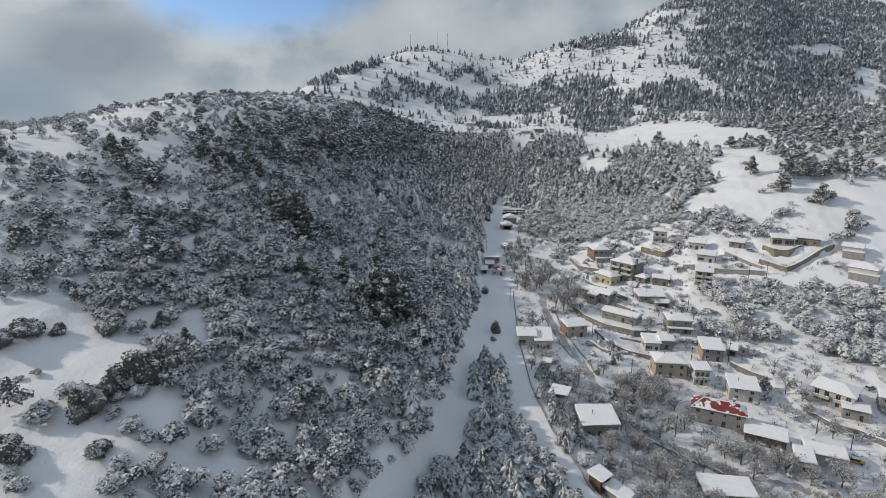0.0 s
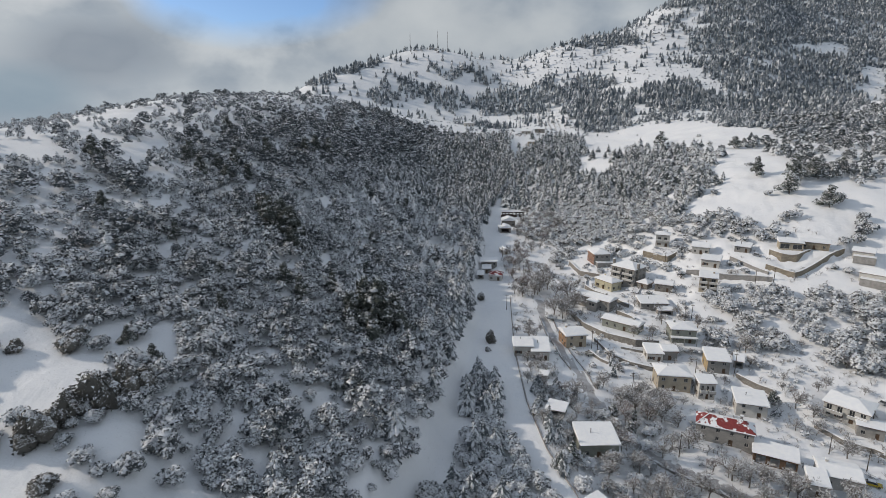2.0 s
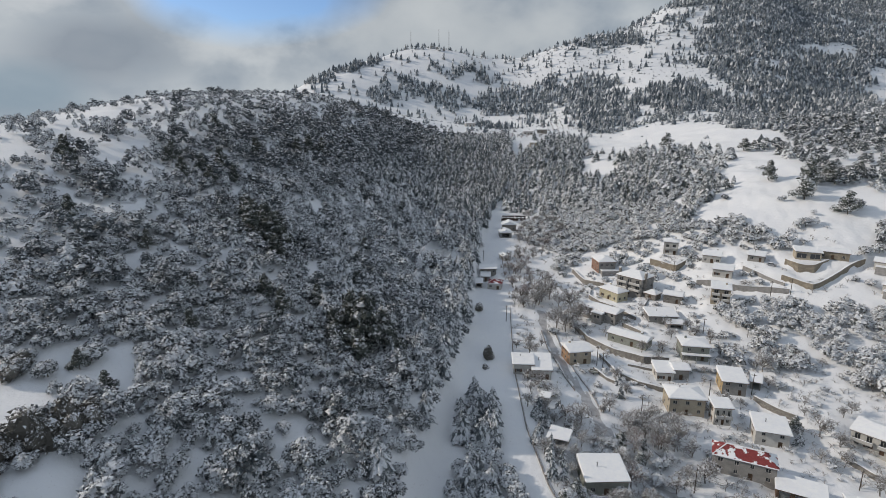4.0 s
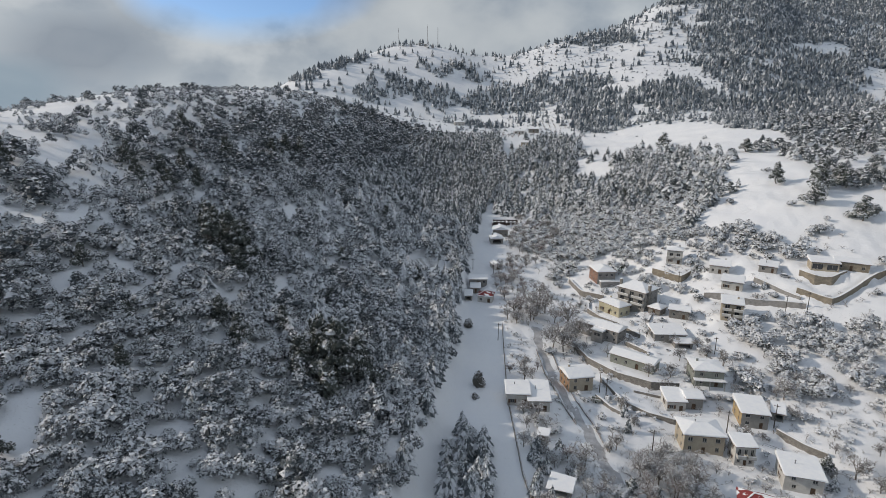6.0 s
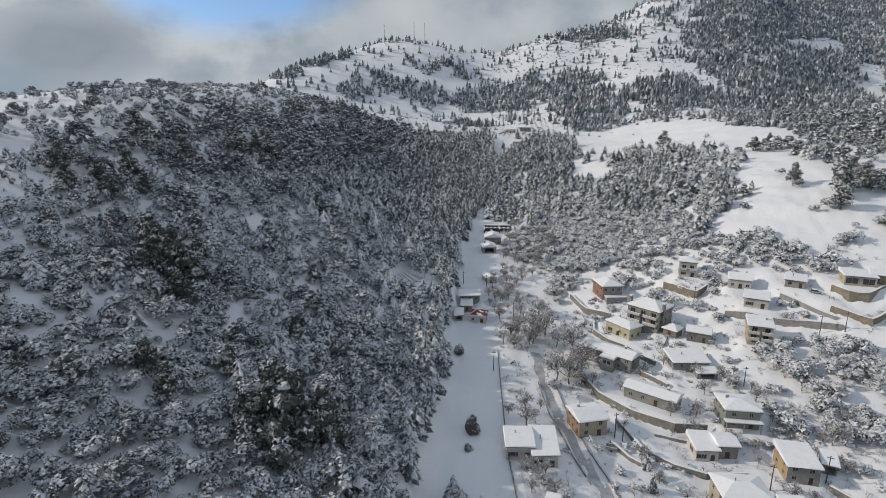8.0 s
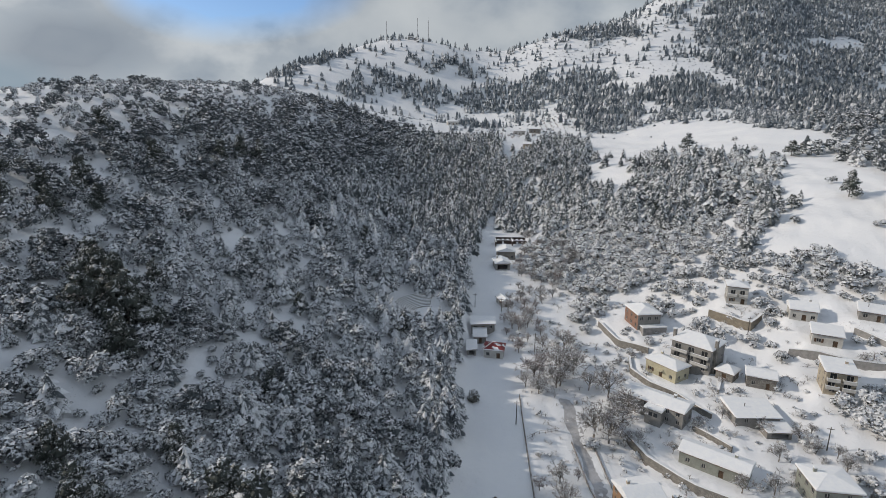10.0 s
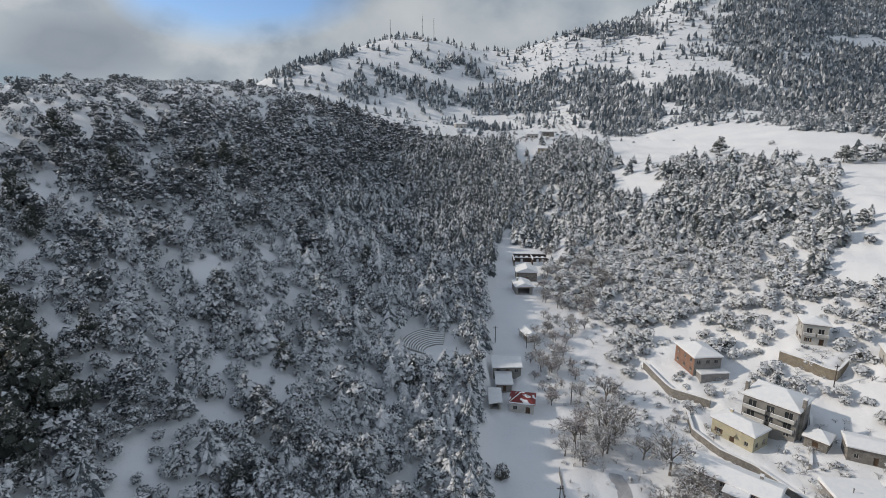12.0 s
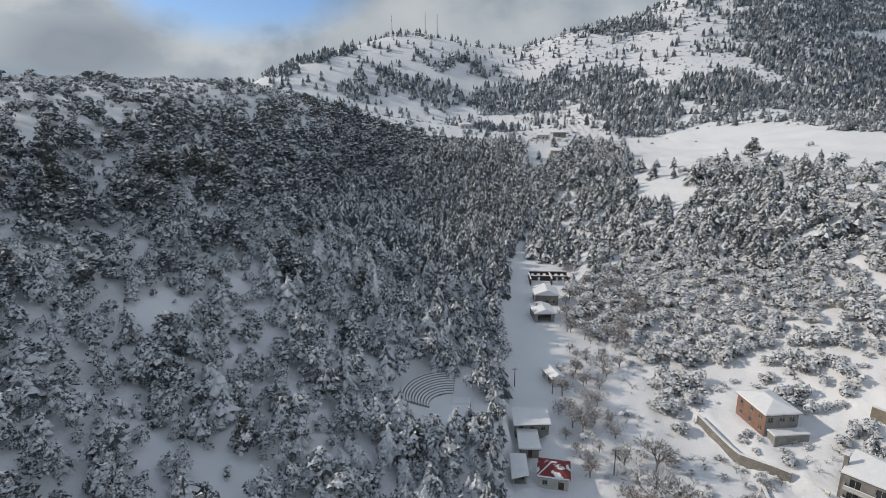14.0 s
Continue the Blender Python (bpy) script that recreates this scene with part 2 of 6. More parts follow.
# ---- mesh helpers ----
def mesh_of(name, verts, tris, mats, index=None, smooth=False):
    """A mesh from arrays of corners and triangles (or quads)."""
    verts, tris = np.asarray(verts, np.float32), np.asarray(tris, np.int32)
    me = bpy.data.meshes.new(name)
    k = tris.shape[1]
    me.vertices.add(len(verts))
    me.vertices.foreach_set("co", verts.ravel())
    me.loops.add(tris.size)
    me.loops.foreach_set("vertex_index", tris.ravel())
    me.polygons.add(len(tris))
    me.polygons.foreach_set("loop_start", np.arange(0, tris.size, k, dtype=np.int32))
    for m in mats:
        me.materials.append(MAT[m])
    if index is not None:
        me.polygons.foreach_set("material_index", np.asarray(index, np.int32))
    me.polygons.foreach_set("use_smooth", np.full(len(tris), smooth, bool))
    me.update(calc_edges=True)
    me.validate()
    return me


def part(name, bm, material, parent, label="", smooth=False):
    """Links a bmesh as one mesh object under a thing or a part."""
    me = bpy.data.meshes.new(name)
    bm.to_mesh(me)
    bm.free()
    me.materials.append(MAT[material])
    if smooth:
        me.polygons.foreach_set("use_smooth", np.ones(len(me.polygons), bool))
    ob = new(name, me)
    ob.parent = parent
    return tagged(ob, label)


def thing(name, x, y, z, yaw, label, category, group="", kind=""):
    ob = new(name)
    ob.empty_display_size = 0.5
    ob.matrix_world = pose(x, y, z, 0, 0, yaw)
    return tagged(ob, label, category, group, kind)


def box(bm, x0, x1, y0, y1, z0, z1, bevel=0.0):
    m = Matrix.LocRotScale(((x0 + x1) / 2, (y0 + y1) / 2, (z0 + z1) / 2), None, (abs(x1 - x0), abs(y1 - y0), abs(z1 - z0)))
    got = bmesh.ops.create_cube(bm, size=1.0, matrix=m)
    if bevel:
        edges = list({e for v in got["verts"] for e in v.link_edges})
        bmesh.ops.bevel(bm, geom=edges, offset=bevel, segments=2, affect="EDGES", profile=0.6)
    return bm


def box_part(name, x0, x1, y0, y1, z0, z1, material, parent, label="", bevel=0.02):
    return part(name, box(bmesh.new(), x0, x1, y0, y1, z0, z1, bevel), material, parent, label)


def rod(bm, a, b, ra, rb, sides=6):
    """A tapered round bar from a to b."""
    a, b = Vector(a), Vector(b)
    turn = (b - a).to_track_quat("Z", "Y").to_matrix().to_4x4()
    m = Matrix.Translation((a + b) / 2) @ turn
    bmesh.ops.create_cone(bm, cap_ends=True, segments=sides, radius1=ra, radius2=rb, depth=(b - a).length, matrix=m)
    return bm


# ---- the lie of the land ----
SWELLS = (
    (11.8, 2.7, 6.7, -7, -9.3, -10.2, -8.8, -1, 2.1),
    (13.5, -2.1, 11.8, 0.3, -12.9, -4.5, -4, -1.6, 8),
    (17, 20.6, 9.9, -11.9, -2.7, -3.6, -10.6, -4.2, 7.8),
    (6.2, 10.6, 4.6, -1.6, -21.8, 12.5, 8, 5.7, 3.9),
    (13.1, 18.9, 13.1, 2.4, -11.7, 6.1, -8.8, -3.3, -2.9),
    (9.9, 11.7, 4.9, -19.3, -12.3, 2.3, -3.4, -3.3, -10.2),
    (13.6, 16.5, 22.2, 2.8, 17.2, -9.8, -4.7, 2.4, -24.5),
    (4.5, 20.9, 19.7, -7, 11, -11.5, -8.4, -3.6, -34.8),
    (-44.2, 1.8, 21.7, 27.3, 6.6, 8.3, 8.9, 3.9, -4.8),
)
HILLS = (
    (-20, 1060, 100, 120, 170.8),
    (-150, 1000, 80, 120, 94.2),
    (-260, 930, 80, 110, 92.2),
    (90, 1070, 100, 130, 33.6),
    (200, 1090, 100, 130, 117.2),
    (330, 1160, 110, 150, 86.6),
    (450, 1240, 130, 180, 93),
    (620, 1350, 170, 220, 239.7),
    (850, 1500, 220, 250, 153.4),
    (1100, 1500, 260, 280, 256.7),
    (560, 1000, 170, 180, 122.5),
    (800, 1100, 200, 220, -88.3),
    (300, 880, 150, 130, 33.9),
    (650, 830, 150, 130, -89),
    (850, 900, 200, 200, 126.4),
    (1200, 1000, 300, 300, 113.5),
    (-330, 560, 220, 220, 64.6),
    (450, 600, 250, 220, 129.9),
    (0, 0, 700, 450, 32.4),
)
# the road and clearing in the valley: y, left edge, right edge, height
VALLEY = ((60, -26, 46, -3), (95, -14, 42, -3.2), (128, -1, 34, -3.5), (165, 6, 29, -3), (205, 13, 30, -2.6), (241, 18, 33, -2.4), (280, 21, 37, -1), (319, 25, 41, 2.5), (369, 31, 46, 8), (434, 42, 70, 14), (470, 52, 80, 19))
VY, VL, VR, VZ = (np.array(c, float) for c in zip(*VALLEY))

# terrace walls: height, thickness and the line along their foot; the higher ground lies to the right of the line
UPPER_TERRACES = {
    "orchard_wall": ("stone", 2.2, ((86.5, 287.5), (79, 296), (76, 312))),
    "curved_wall": ("stone", 3.2, ((91, 214), (82, 215.5), (73, 223), (65, 234), (61, 250))),
    "lane_wall": ("stone", 1.7, ((93, 196.5), (82, 196.5), (75, 200), (69, 206), (66.5, 221))),
    "villa_wall": ("tan_stone", 2.2, ((196, 261), (181, 255), (165, 247.8), (157.5, 258))),
    "round_villa_wall": ("tan_stone", 2.2, ((181, 263), (172.5, 259.5), (167, 262), (164.5, 268))),
    "long_wall": ("concrete", 1.6, ((156, 249), (146, 255.5), (135, 261.5), (125, 269.5))),
    "garden_wall": ("concrete", 2.4, ((197, 222), (187, 227), (181, 231.5))),
    "terrace_wall": ("tan_stone", 3.2, ((128, 290), (121.5, 285.5), (114, 300))),
}
LOWER_TERRACES = {
    "yard_wall": ("stone", 1.5, ((119, 180), (115, 184.5), (111, 191))),
    "upper_garden_wall": ("stone", 1.6, ((88.5, 235), (83, 245.5))),
    "street_wall": ("stone", 1.3, ((69, 200), (64.5, 204.5), (61.5, 211))),
    "yellow_house_wall": ("stone", 1.8, ((90, 249), (85, 261), (79.5, 268), (76.5, 277), (79, 286))),
    "drive_wall": ("concrete", 1.2, ((97, 259), (108.5, 276))),
    "path_wall": ("concrete", 0.9, ((156.5, 253.5), (152, 261), (147, 271))),
    # taken for a dark hedge line, stood in for by a stone wall
    "hedge_wall": ("stone", 1.3, ((135, 144), (131, 150.5), (125, 155), (121.5, 163))),
    "cottage_wall": ("stone", 1.2, ((85.5, 210.5), (75.5, 214))),
    "lower_wall": ("stone", 1.5, ((84, 128), (77, 134.5), (69, 139.5), (60, 147))),
}
TERRACES = {**UPPER_TERRACES, **LOWER_TERRACES}

BOWL = (6.5, 309.0, 10.0)
SHELF = (-78.0, 100.0, 28.3, 27.0, 26.0)
LANE = ((50, 262), (49.3, 248), (49.2, 236), (49.2, 220), (50.6, 204), (53, 192), (53.5, 180), (55, 165), (60, 151), (70, 142.5), (83, 134.5), (100, 126))

# house pads: middle, width, depth, turn, floor height
PADS = []


def relief(x, y):
    """Height of the natural ground; x and y are arrays."""
    z = np.full(np.shape(x), -20.0)
    for j, row in enumerate(SWELLS):
        gy = np.exp(-((y - (70 + 85 * j)) ** 2) / (2 * 72.0 ** 2))
        for i, h in enumerate(row):
            z = z + h * gy * np.exp(-((x - (-260 + 85 * i)) ** 2) / (2 * 72.0 ** 2))
    for cx, cy, rx, ry, h in HILLS:
        z = z + h * np.exp(-(((x - cx) / rx) ** 2 + ((y - cy) / ry) ** 2) / 2)
    # far away the land falls to a low plain
    far = np.clip((np.hypot(x - 200, y - 600) - 1500) / 1500, 0, 1)
    return z * (1 - far) - 60 * far


def waves(x, y, size, seed):
    """Smooth random undulation between about -1 and 1."""
    r = np.random.RandomState(seed)
    z = 0.0
    for k in range(7):
        a, p, s = r.uniform(0, math.tau), r.uniform(0, math.tau), size * r.uniform(0.6, 1.5)
        z = z + np.sin((x * math.cos(a) + y * math.sin(a)) * math.tau / s + p)
    return z / 3.4


def smooth(a, b, v):
    t = np.clip((v - a) / (b - a), 0, 1)
    return t * t * (3 - 2 * t)


def along(line, x, y):
    """Signed distance to a line of points (left of it is positive)."""
    best, side = np.full(np.shape(x), 1e9), np.zeros(np.shape(x))
    for (ax, ay), (bx, by) in zip(line, line[1:]):
        dx, dy = bx - ax, by - ay
        t = np.clip(((x - ax) * dx + (y - ay) * dy) / (dx * dx + dy * dy), 0, 1)
        d = np.hypot(x - ax - t * dx, y - ay - t * dy)
        s = dx * (y - ay) - dy * (x - ax)
        side = np.where(d < best, np.sign(s), side)
        best = np.minimum(best, d)
    return best * side


def ground_height(x, y):
    x, y = np.asarray(x, float), np.asarray(y, float)
    z = relief(x, y)
    near = 1 - smooth(500, 900, np.hypot(x, y - 250))
    z = z + near * (0.55 * waves(x, y, 28, 3) + 0.22 * waves(x, y, 9, 4)) + (1 - near) * 5.0 * waves(x, y, 120, 5) * smooth(600, 900, y)
    # gently sloping open shelf low on the near hillside
    k = 1 - smooth(0.55, 1.25, np.hypot((x - SHELF[0]) / SHELF[3], (y - SHELF[1]) / SHELF[4]))
    z = z * (1 - k) + (SHELF[2] - 0.08 * (x - SHELF[0]) + 0.20 * (y - SHELF[1]) + 0.16 * waves(x, y, 12, 7)) * k
    # valley floor and road
    l, r, h = np.interp(y, VY, VL), np.interp(y, VY, VR), np.interp(y, VY, VZ)
    inside = smooth(-7, 2, x - l) * smooth(-9, 2, r - x) * smooth(40, 70, y) * (1 - smooth(455, 490, y))
    z = z * (1 - inside) + (h + 0.08 * waves(x, y, 11, 6)) * inside
    for mat, high, line in TERRACES.values():
        d = -along(line, x, y)
        k = np.clip((d - 1.0) / 1.0, -1, 1)
        z = z + np.where(k > 0, high * 0.6, high * 0.4) * k * np.exp(-np.abs(d) / 6.0)
    # bowl of the open-air theatre
    r = np.hypot(x - BOWL[0], y - BOWL[1])
    k = 1 - smooth(15, 20, r)
    z = z * (1 - k) + (BOWL[2] + 0.42 * np.maximum(r - 5.8, 0) * smooth(-3, 3, (y - BOWL[1]) - (x - BOWL[0])) - 0.35) * k
    # village lane
    d = np.abs(along(LANE, x, y))
    k = 0.35 * (1 - smooth(1.4, 2.6, d))
    z = z - k
    for px, py, w, dp, yaw, pz in PADS:
        c, s = math.cos(radians(yaw)), math.sin(radians(yaw))
        u, v = np.abs((x - px) * c + (y - py) * s) - w / 2, np.abs(-(x - px) * s + (y - py) * c) - dp / 2
        k = 1 - smooth(0.6, 4.0, np.maximum(u, v))
        z = z * (1 - k) + pz * k
    return z


def height(x, y):
    return float(ground_height(np.array([x]), np.array([y]))[0])


# ---- houses: plan ----
# name, label, x, y, width, depth, turn, eaves, roof, rise, wall, windows front / left / right per storey, storeys, extras
UPPER_HOUSES = [
    ("house", "two-storey grey house with brick-red side and snow on its hipped roof", 91, 306, 9, 11.5, 4, 6.0, "hip", 1.6, "grey_wall", 3, 3, 2, 2, "porch left:brick_wall"),
    ("house", "white two-storey house with balcony above a stone terrace", 125.5, 303, 7, 7.5, -24, 6.6, "hip", 1.0, "white_wall", 2, 2, 2, 2, "balcony chimney"),
    ("house", "large three-storey grey house with balconies and snowy roof", 98, 275.5, 13, 11, -50, 8.6, "hip", 2.2, "grey_wall", 3, 2, 3, 3, "balcony stacks"),
    ("house", "pale yellow house with an awning under a snowy roof", 87, 273, 11.5, 7, -60, 4.4, "hip", 1.2, "yellow_wall", 3, 1, 2, 1, "awning chimney"),
    ("house", "long two-storey grey house with snow-covered roof", 75.5, 254.5, 19, 7.5, -45, 5.0, "gable", 1.2, "grey_wall", 6, 1, 2, 2, "wing chimney"),
    ("house", "low grey-green house with a long snowy roof", 81, 229.5, 16, 6.5, -42, 3.4, "gable", 0.9, "green_wall", 4, 1, 1, 1, "chimney"),
    ("house", "beige house with orange side wall and snowy low gabled roof", 56, 216.5, 8.5, 8.5, 9, 5.0, "gable", 1.3, "beige_wall", 2, 3, 2, 2, "chimney left:orange_wall"),
    ("house", "low white house with chimney pipe beside the road fence", 33.5, 203, 7, 8.5, -4, 3.8, "gable", 0.7, "white_wall", 2, 2, 1, 1, "pipe"),
]
MIDDLE_HOUSES = [
    ("house", "white annexe house with a stepped snowy roof", 40, 202, 6.5, 11, -6, 3.6, "shed", 0.9, "white_wall", 2, 1, 2, 1, "pipe"),
    ("house", "grey house with ochre side wall and snowy roof", 106, 197, 7.5, 9.5, -15, 4.8, "shed", 0.8, "grey_wall", 2, 2, 2, 2, "left:ochre_wall"),
    ("shed", "small grey shed under thick snow", 114.6, 197, 3.2, 5.5, -30, 2.7, "shed", 0.5, "grey_wall", 1, 0, 0, 1, ""),
    ("house", "grey-green two-storey house with veranda and flat snowy roof", 101, 217, 9.5, 9, -10, 5.6, "hip", 0.8, "green_wall", 2, 3, 2, 2, "veranda chimney"),
    ("house", "low white cottage with a snowy monopitch roof", 85.8, 206.3, 5.8, 7.5, -8, 3.4, "shed", 0.7, "white_wall", 2, 1, 0, 1, ""),
    ("house", "grey cottage joined to a lower white one", 91.6, 206, 5.2, 5.8, -5, 3.8, "gable", 0.7, "grey_wall", 1, 0, 1, 1, ""),
    ("house", "two-storey beige house with broad snowy roof", 85, 186.5, 11, 8.5, -8, 5.8, "hip", 1.3, "beige_wall", 3, 2, 2, 2, "pipe"),
    ("house", "narrow white house with three rows of windows", 94, 180, 5.2, 5, -8, 6.0, "shed", 0.5, "white_wall", 3, 1, 1, 2, "balcony"),
]
LOWER_HOUSES = [
    ("house", "beige three-storey house with balconies", 127.5, 251.5, 7.5, 9, -26, 7.0, "shed", 0.6, "beige_wall", 2, 2, 1, 3, "balcony chimney"),
    ("house", "small dark stone house half hidden by bushes", 110.5, 260, 7.8, 6.5, -28, 3.6, "gable", 0.8, "stone", 2, 1, 1, 1, ""),
    ("house", "low house with a wide flat snowy roof", 100, 247, 12, 9, -6, 2.8, "shed", 0.5, "grey_wall", 2, 1, 2, 1, "pipe"),
    ("shed", "small lean-to with a snowy roof beside a low house", 103, 239.5, 6.5, 4, -6, 2.1, "shed", 0.3, "grey_wall", 1, 0, 0, 1, ""),
    ("house", "white house with three tall dark windows", 138.5, 284.5, 8, 8.5, -28, 3.6, "gable", 1.5, "white_wall", 3, 1, 1, 1, "chimney"),
    ("house", "white bungalow with small windows and snowy roof", 137.5, 270.5, 8.2, 8, -32, 3.6, "shed", 0.7, "white_wall", 2, 1, 1, 1, ""),
    ("house", "small grey house with flat snowy roof", 155.5, 275.5, 6.8, 7.5, -36, 2.8, "shed", 0.6, "grey_wall", 2, 0, 2, 1, "pipe"),
    ("house", "single-storey villa with wide window on stone terrace", 174.5, 268.5, 10, 8, -24, 3.6, "shed", 0.6, "beige_wall", 2, 1, 1, 1, "wide"),
]
HILLSIDE_HOUSES = [
    ("house", "long stone annexe beside the villa", 184.5, 265.5, 12, 6, -34, 3.4, "shed", 0.5, "tan_stone", 3, 0, 1, 1, ""),
    ("house", "white house with porch under snowy roof", 201, 255, 8, 9, -42, 3.4, "gable", 1.0, "white_wall", 3, 2, 1, 1, "porch"),
    ("house", "white house with hipped snowy roof above a grey wall", 195, 238, 11, 9, -50, 3.8, "hip", 1.5, "white_wall", 2, 1, 1, 1, "porch chimney"),
    ("house", "two-storey house with patchy snow on red tiles", 90, 158, 15.5, 7, -26, 5.4, "red", 1.9, "grey_wall", 4, 2, 2, 2, "chimney"),
    ("house", "pale house with broad flat snowy roof and chimney", 105, 171.5, 9, 9, -20, 4.6, "shed", 0.6, "white_wall", 2, 1, 1, 2, "pipe"),
    ("barn", "long open barn with a snow-covered roof", 100, 148, 11, 6, -30, 3.2, "shed", 0.6, "wood", 3, 0, 0, 1, ""),
    ("house", "white house with wide snowy roof and snow-capped chimney", 112.5, 140, 9.5, 8, -24, 3.6, "gable", 0.9, "white_wall", 2, 1, 2, 1, "chimney"),
    ("house", "small gabled white annexe under snow", 104.5, 136.5, 4.2, 6.5, -24, 3.8, "shed", 0.6, "white_wall", 1, 1, 0, 1, ""),
]
OUTER_HOUSES = [
    ("house", "low building under a flat blanket of snow", 75, 123, 12.5, 6.5, -8, 2.8, "shed", 0.5, "grey_wall", 3, 1, 1, 1, ""),
    ("house", "dark-walled house with a clean snowy monopitch roof", 46.6, 146, 10.5, 9, 0, 4.2, "shed", 0.9, "green_wall", 3, 2, 1, 1, "pipe"),
    ("shed", "roadside shelter with two snowy roofs", 39.5, 118, 3.8, 3.6, 33, 2.5, "shed", 0.3, "wood", 1, 0, 0, 1, ""),
    ("shed", "low store beside a roadside shelter", 43.2, 114.5, 3.4, 5.5, 33, 2.1, "shed", 0.3, "grey_wall", 0, 0, 0, 1, ""),
    ("house", "large two-storey house with verandas and snowy roof", 134, 166, 12, 9.5, -48, 4.9, "hip", 1.5, "white_wall", 4, 2, 2, 2, "balcony"),
    ("house", "grey annexe with a covered terrace", 134.5, 157.5, 6.8, 4.2, -32, 3.6, "shed", 0.4, "grey_wall", 2, 0, 1, 1, ""),
    ("house", "two-storey grey house with garage", 149, 161, 7, 8.5, -34, 5.0, "gable", 0.9, "grey_wall", 2, 2, 1, 2, ""),
    ("cafe", "small house with red tile roof and snow streaks", 30.8, 290.5, 7, 6.5, -13, 3.2, "red", 1.5, "white_wall", 2, 1, 1, 1, ""),
]
ROADSIDE_HOUSES = [
    ("shed", "small low shed under snow beside roadside conifers", 38.6, 161.5, 5.4, 4.6, -25, 2.2, "shed", 0.3, "grey_wall", 1, 0, 0, 1, ""),
    ("kiosk", "tiny white kiosk with a flat snowy roof near the road", 38.2, 182.5, 2.6, 2.4, -20, 2.1, "shed", 0.2, "white_wall", 1, 0, 0, 1, ""),
    ("pavilion", "flat-roofed pavilion under snow beside bare trees", 28.4, 309, 9, 6.5, -4, 2.8, "shed", 0.3, "grey_wall", 3, 1, 1, 1, ""),
    ("pavilion", "lower flat-roofed hall joined to a pavilion", 26.5, 301.5, 4.6, 7.5, -4, 2.4, "shed", 0.2, "grey_wall", 1, 1, 1, 1, ""),
    ("shed", "narrow flat-roofed store under snow", 22.6, 292, 3.2, 7, -4, 2.4, "shed", 0.2, "grey_wall", 1, 0, 0, 1, ""),
    ("kiosk", "long white kiosk with a snowy gabled roof beside the road", 39.6, 333.2, 3.6, 7.5, 14, 2.5, "gable_y", 0.9, "white_wall", 1, 2, 2, 1, ""),
    ("shed", "stone shed with a snowy gabled roof and open front", 44.5, 376.5, 7.5, 9.5, 2, 3.4, "gable_y", 1.3, "grey_wall", 1, 0, 2, 1, "chimney"),
    ("house", "grey stone house with three small windows and snowy gable", 48.8, 392, 9.5, 9.5, -4, 4.2, "gable_y", 1.7, "stone", 3, 1, 2, 1, ""),
    ("pavilion", "small square pavilion under a hipped snowy roof beside a house", 103.2, 265.6, 5.2, 5.2, -50, 2.6, "hip", 1.3, "stone", 1, 1, 1, 1, ""),
    ("house", "distant farmhouse with snowy roof among fields", 101, 673, 11, 8, -10, 3.6, "gable", 1.8, "white_wall", 3, 1, 1, 1, ""),
    ("house", "distant stone house beside an orchard", 122, 700, 12, 8, -12, 3.6, "gable", 1.6, "stone", 3, 1, 1, 1, ""),
]
FAR_HOUSES = [
    ("house", "distant white house with hipped snowy roof", 33, 720, 12, 9, 8, 3.6, "hip", 2.0, "white_wall", 3, 1, 1, 1, ""),
    ("house", "distant low house at the edge of the wood", 97, 590, 12, 8, -14, 3.2, "gable", 1.4, "beige_wall", 2, 1, 1, 1, ""),
]
HOUSES = UPPER_HOUSES + MIDDLE_HOUSES + LOWER_HOUSES + HILLSIDE_HOUSES + OUTER_HOUSES + ROADSIDE_HOUSES + FAR_HOUSES
SITES = []
for h in HOUSES:
    hx, hy, hw, hd, turn = h[2:7]
    c, s = math.cos(radians(turn)), math.sin(radians(turn))
    low = [height(hx + c * u * hw / 2 - s * v * hd / 2, hy + s * u * hw / 2 + c * v * hd / 2) for u in (-1, 0, 1) for v in (-1, 0, 1)]
    SITES.append(float(np.mean(low)))
PADS.extend((h[2], h[3], h[4], h[5], h[6], z) for h, z in zip(HOUSES, SITES))


# ---- ground ----
def spread(lo, hi, step, out_lo, out_hi, growth=1.07):
    a = list(np.arange(lo, hi + step / 2, step))
    s = step
    while a[-1] < out_hi:
        s *= growth
        a.append(a[-1] + s)
    s = step
    while a[0] > out_lo:
        s *= growth
        a.insert(0, a[0] - s)
    return np.array(a)


gx, gy = spread(-100, 215, 1.7, -4200, 4400), spread(88, 400, 1.7, -4000, 4600, 1.05)
X, Y = np.meshgrid(gx, gy)
Z = ground_height(X, Y)
nx, ny = len(gx), len(gy)
cell = (np.arange(ny - 1)[:, None] * nx + np.arange(nx - 1)[None, :]).ravel()
ground = new("ground", mesh_of("ground", np.c_[X.ravel(), Y.ravel(), Z.ravel()], np.c_[cell, cell + 1, cell + nx + 1, cell + nx], ["snow"], smooth=True))
tagged(ground, "snow-covered hills, valley floor and village slopes", "ground", kind="structure")


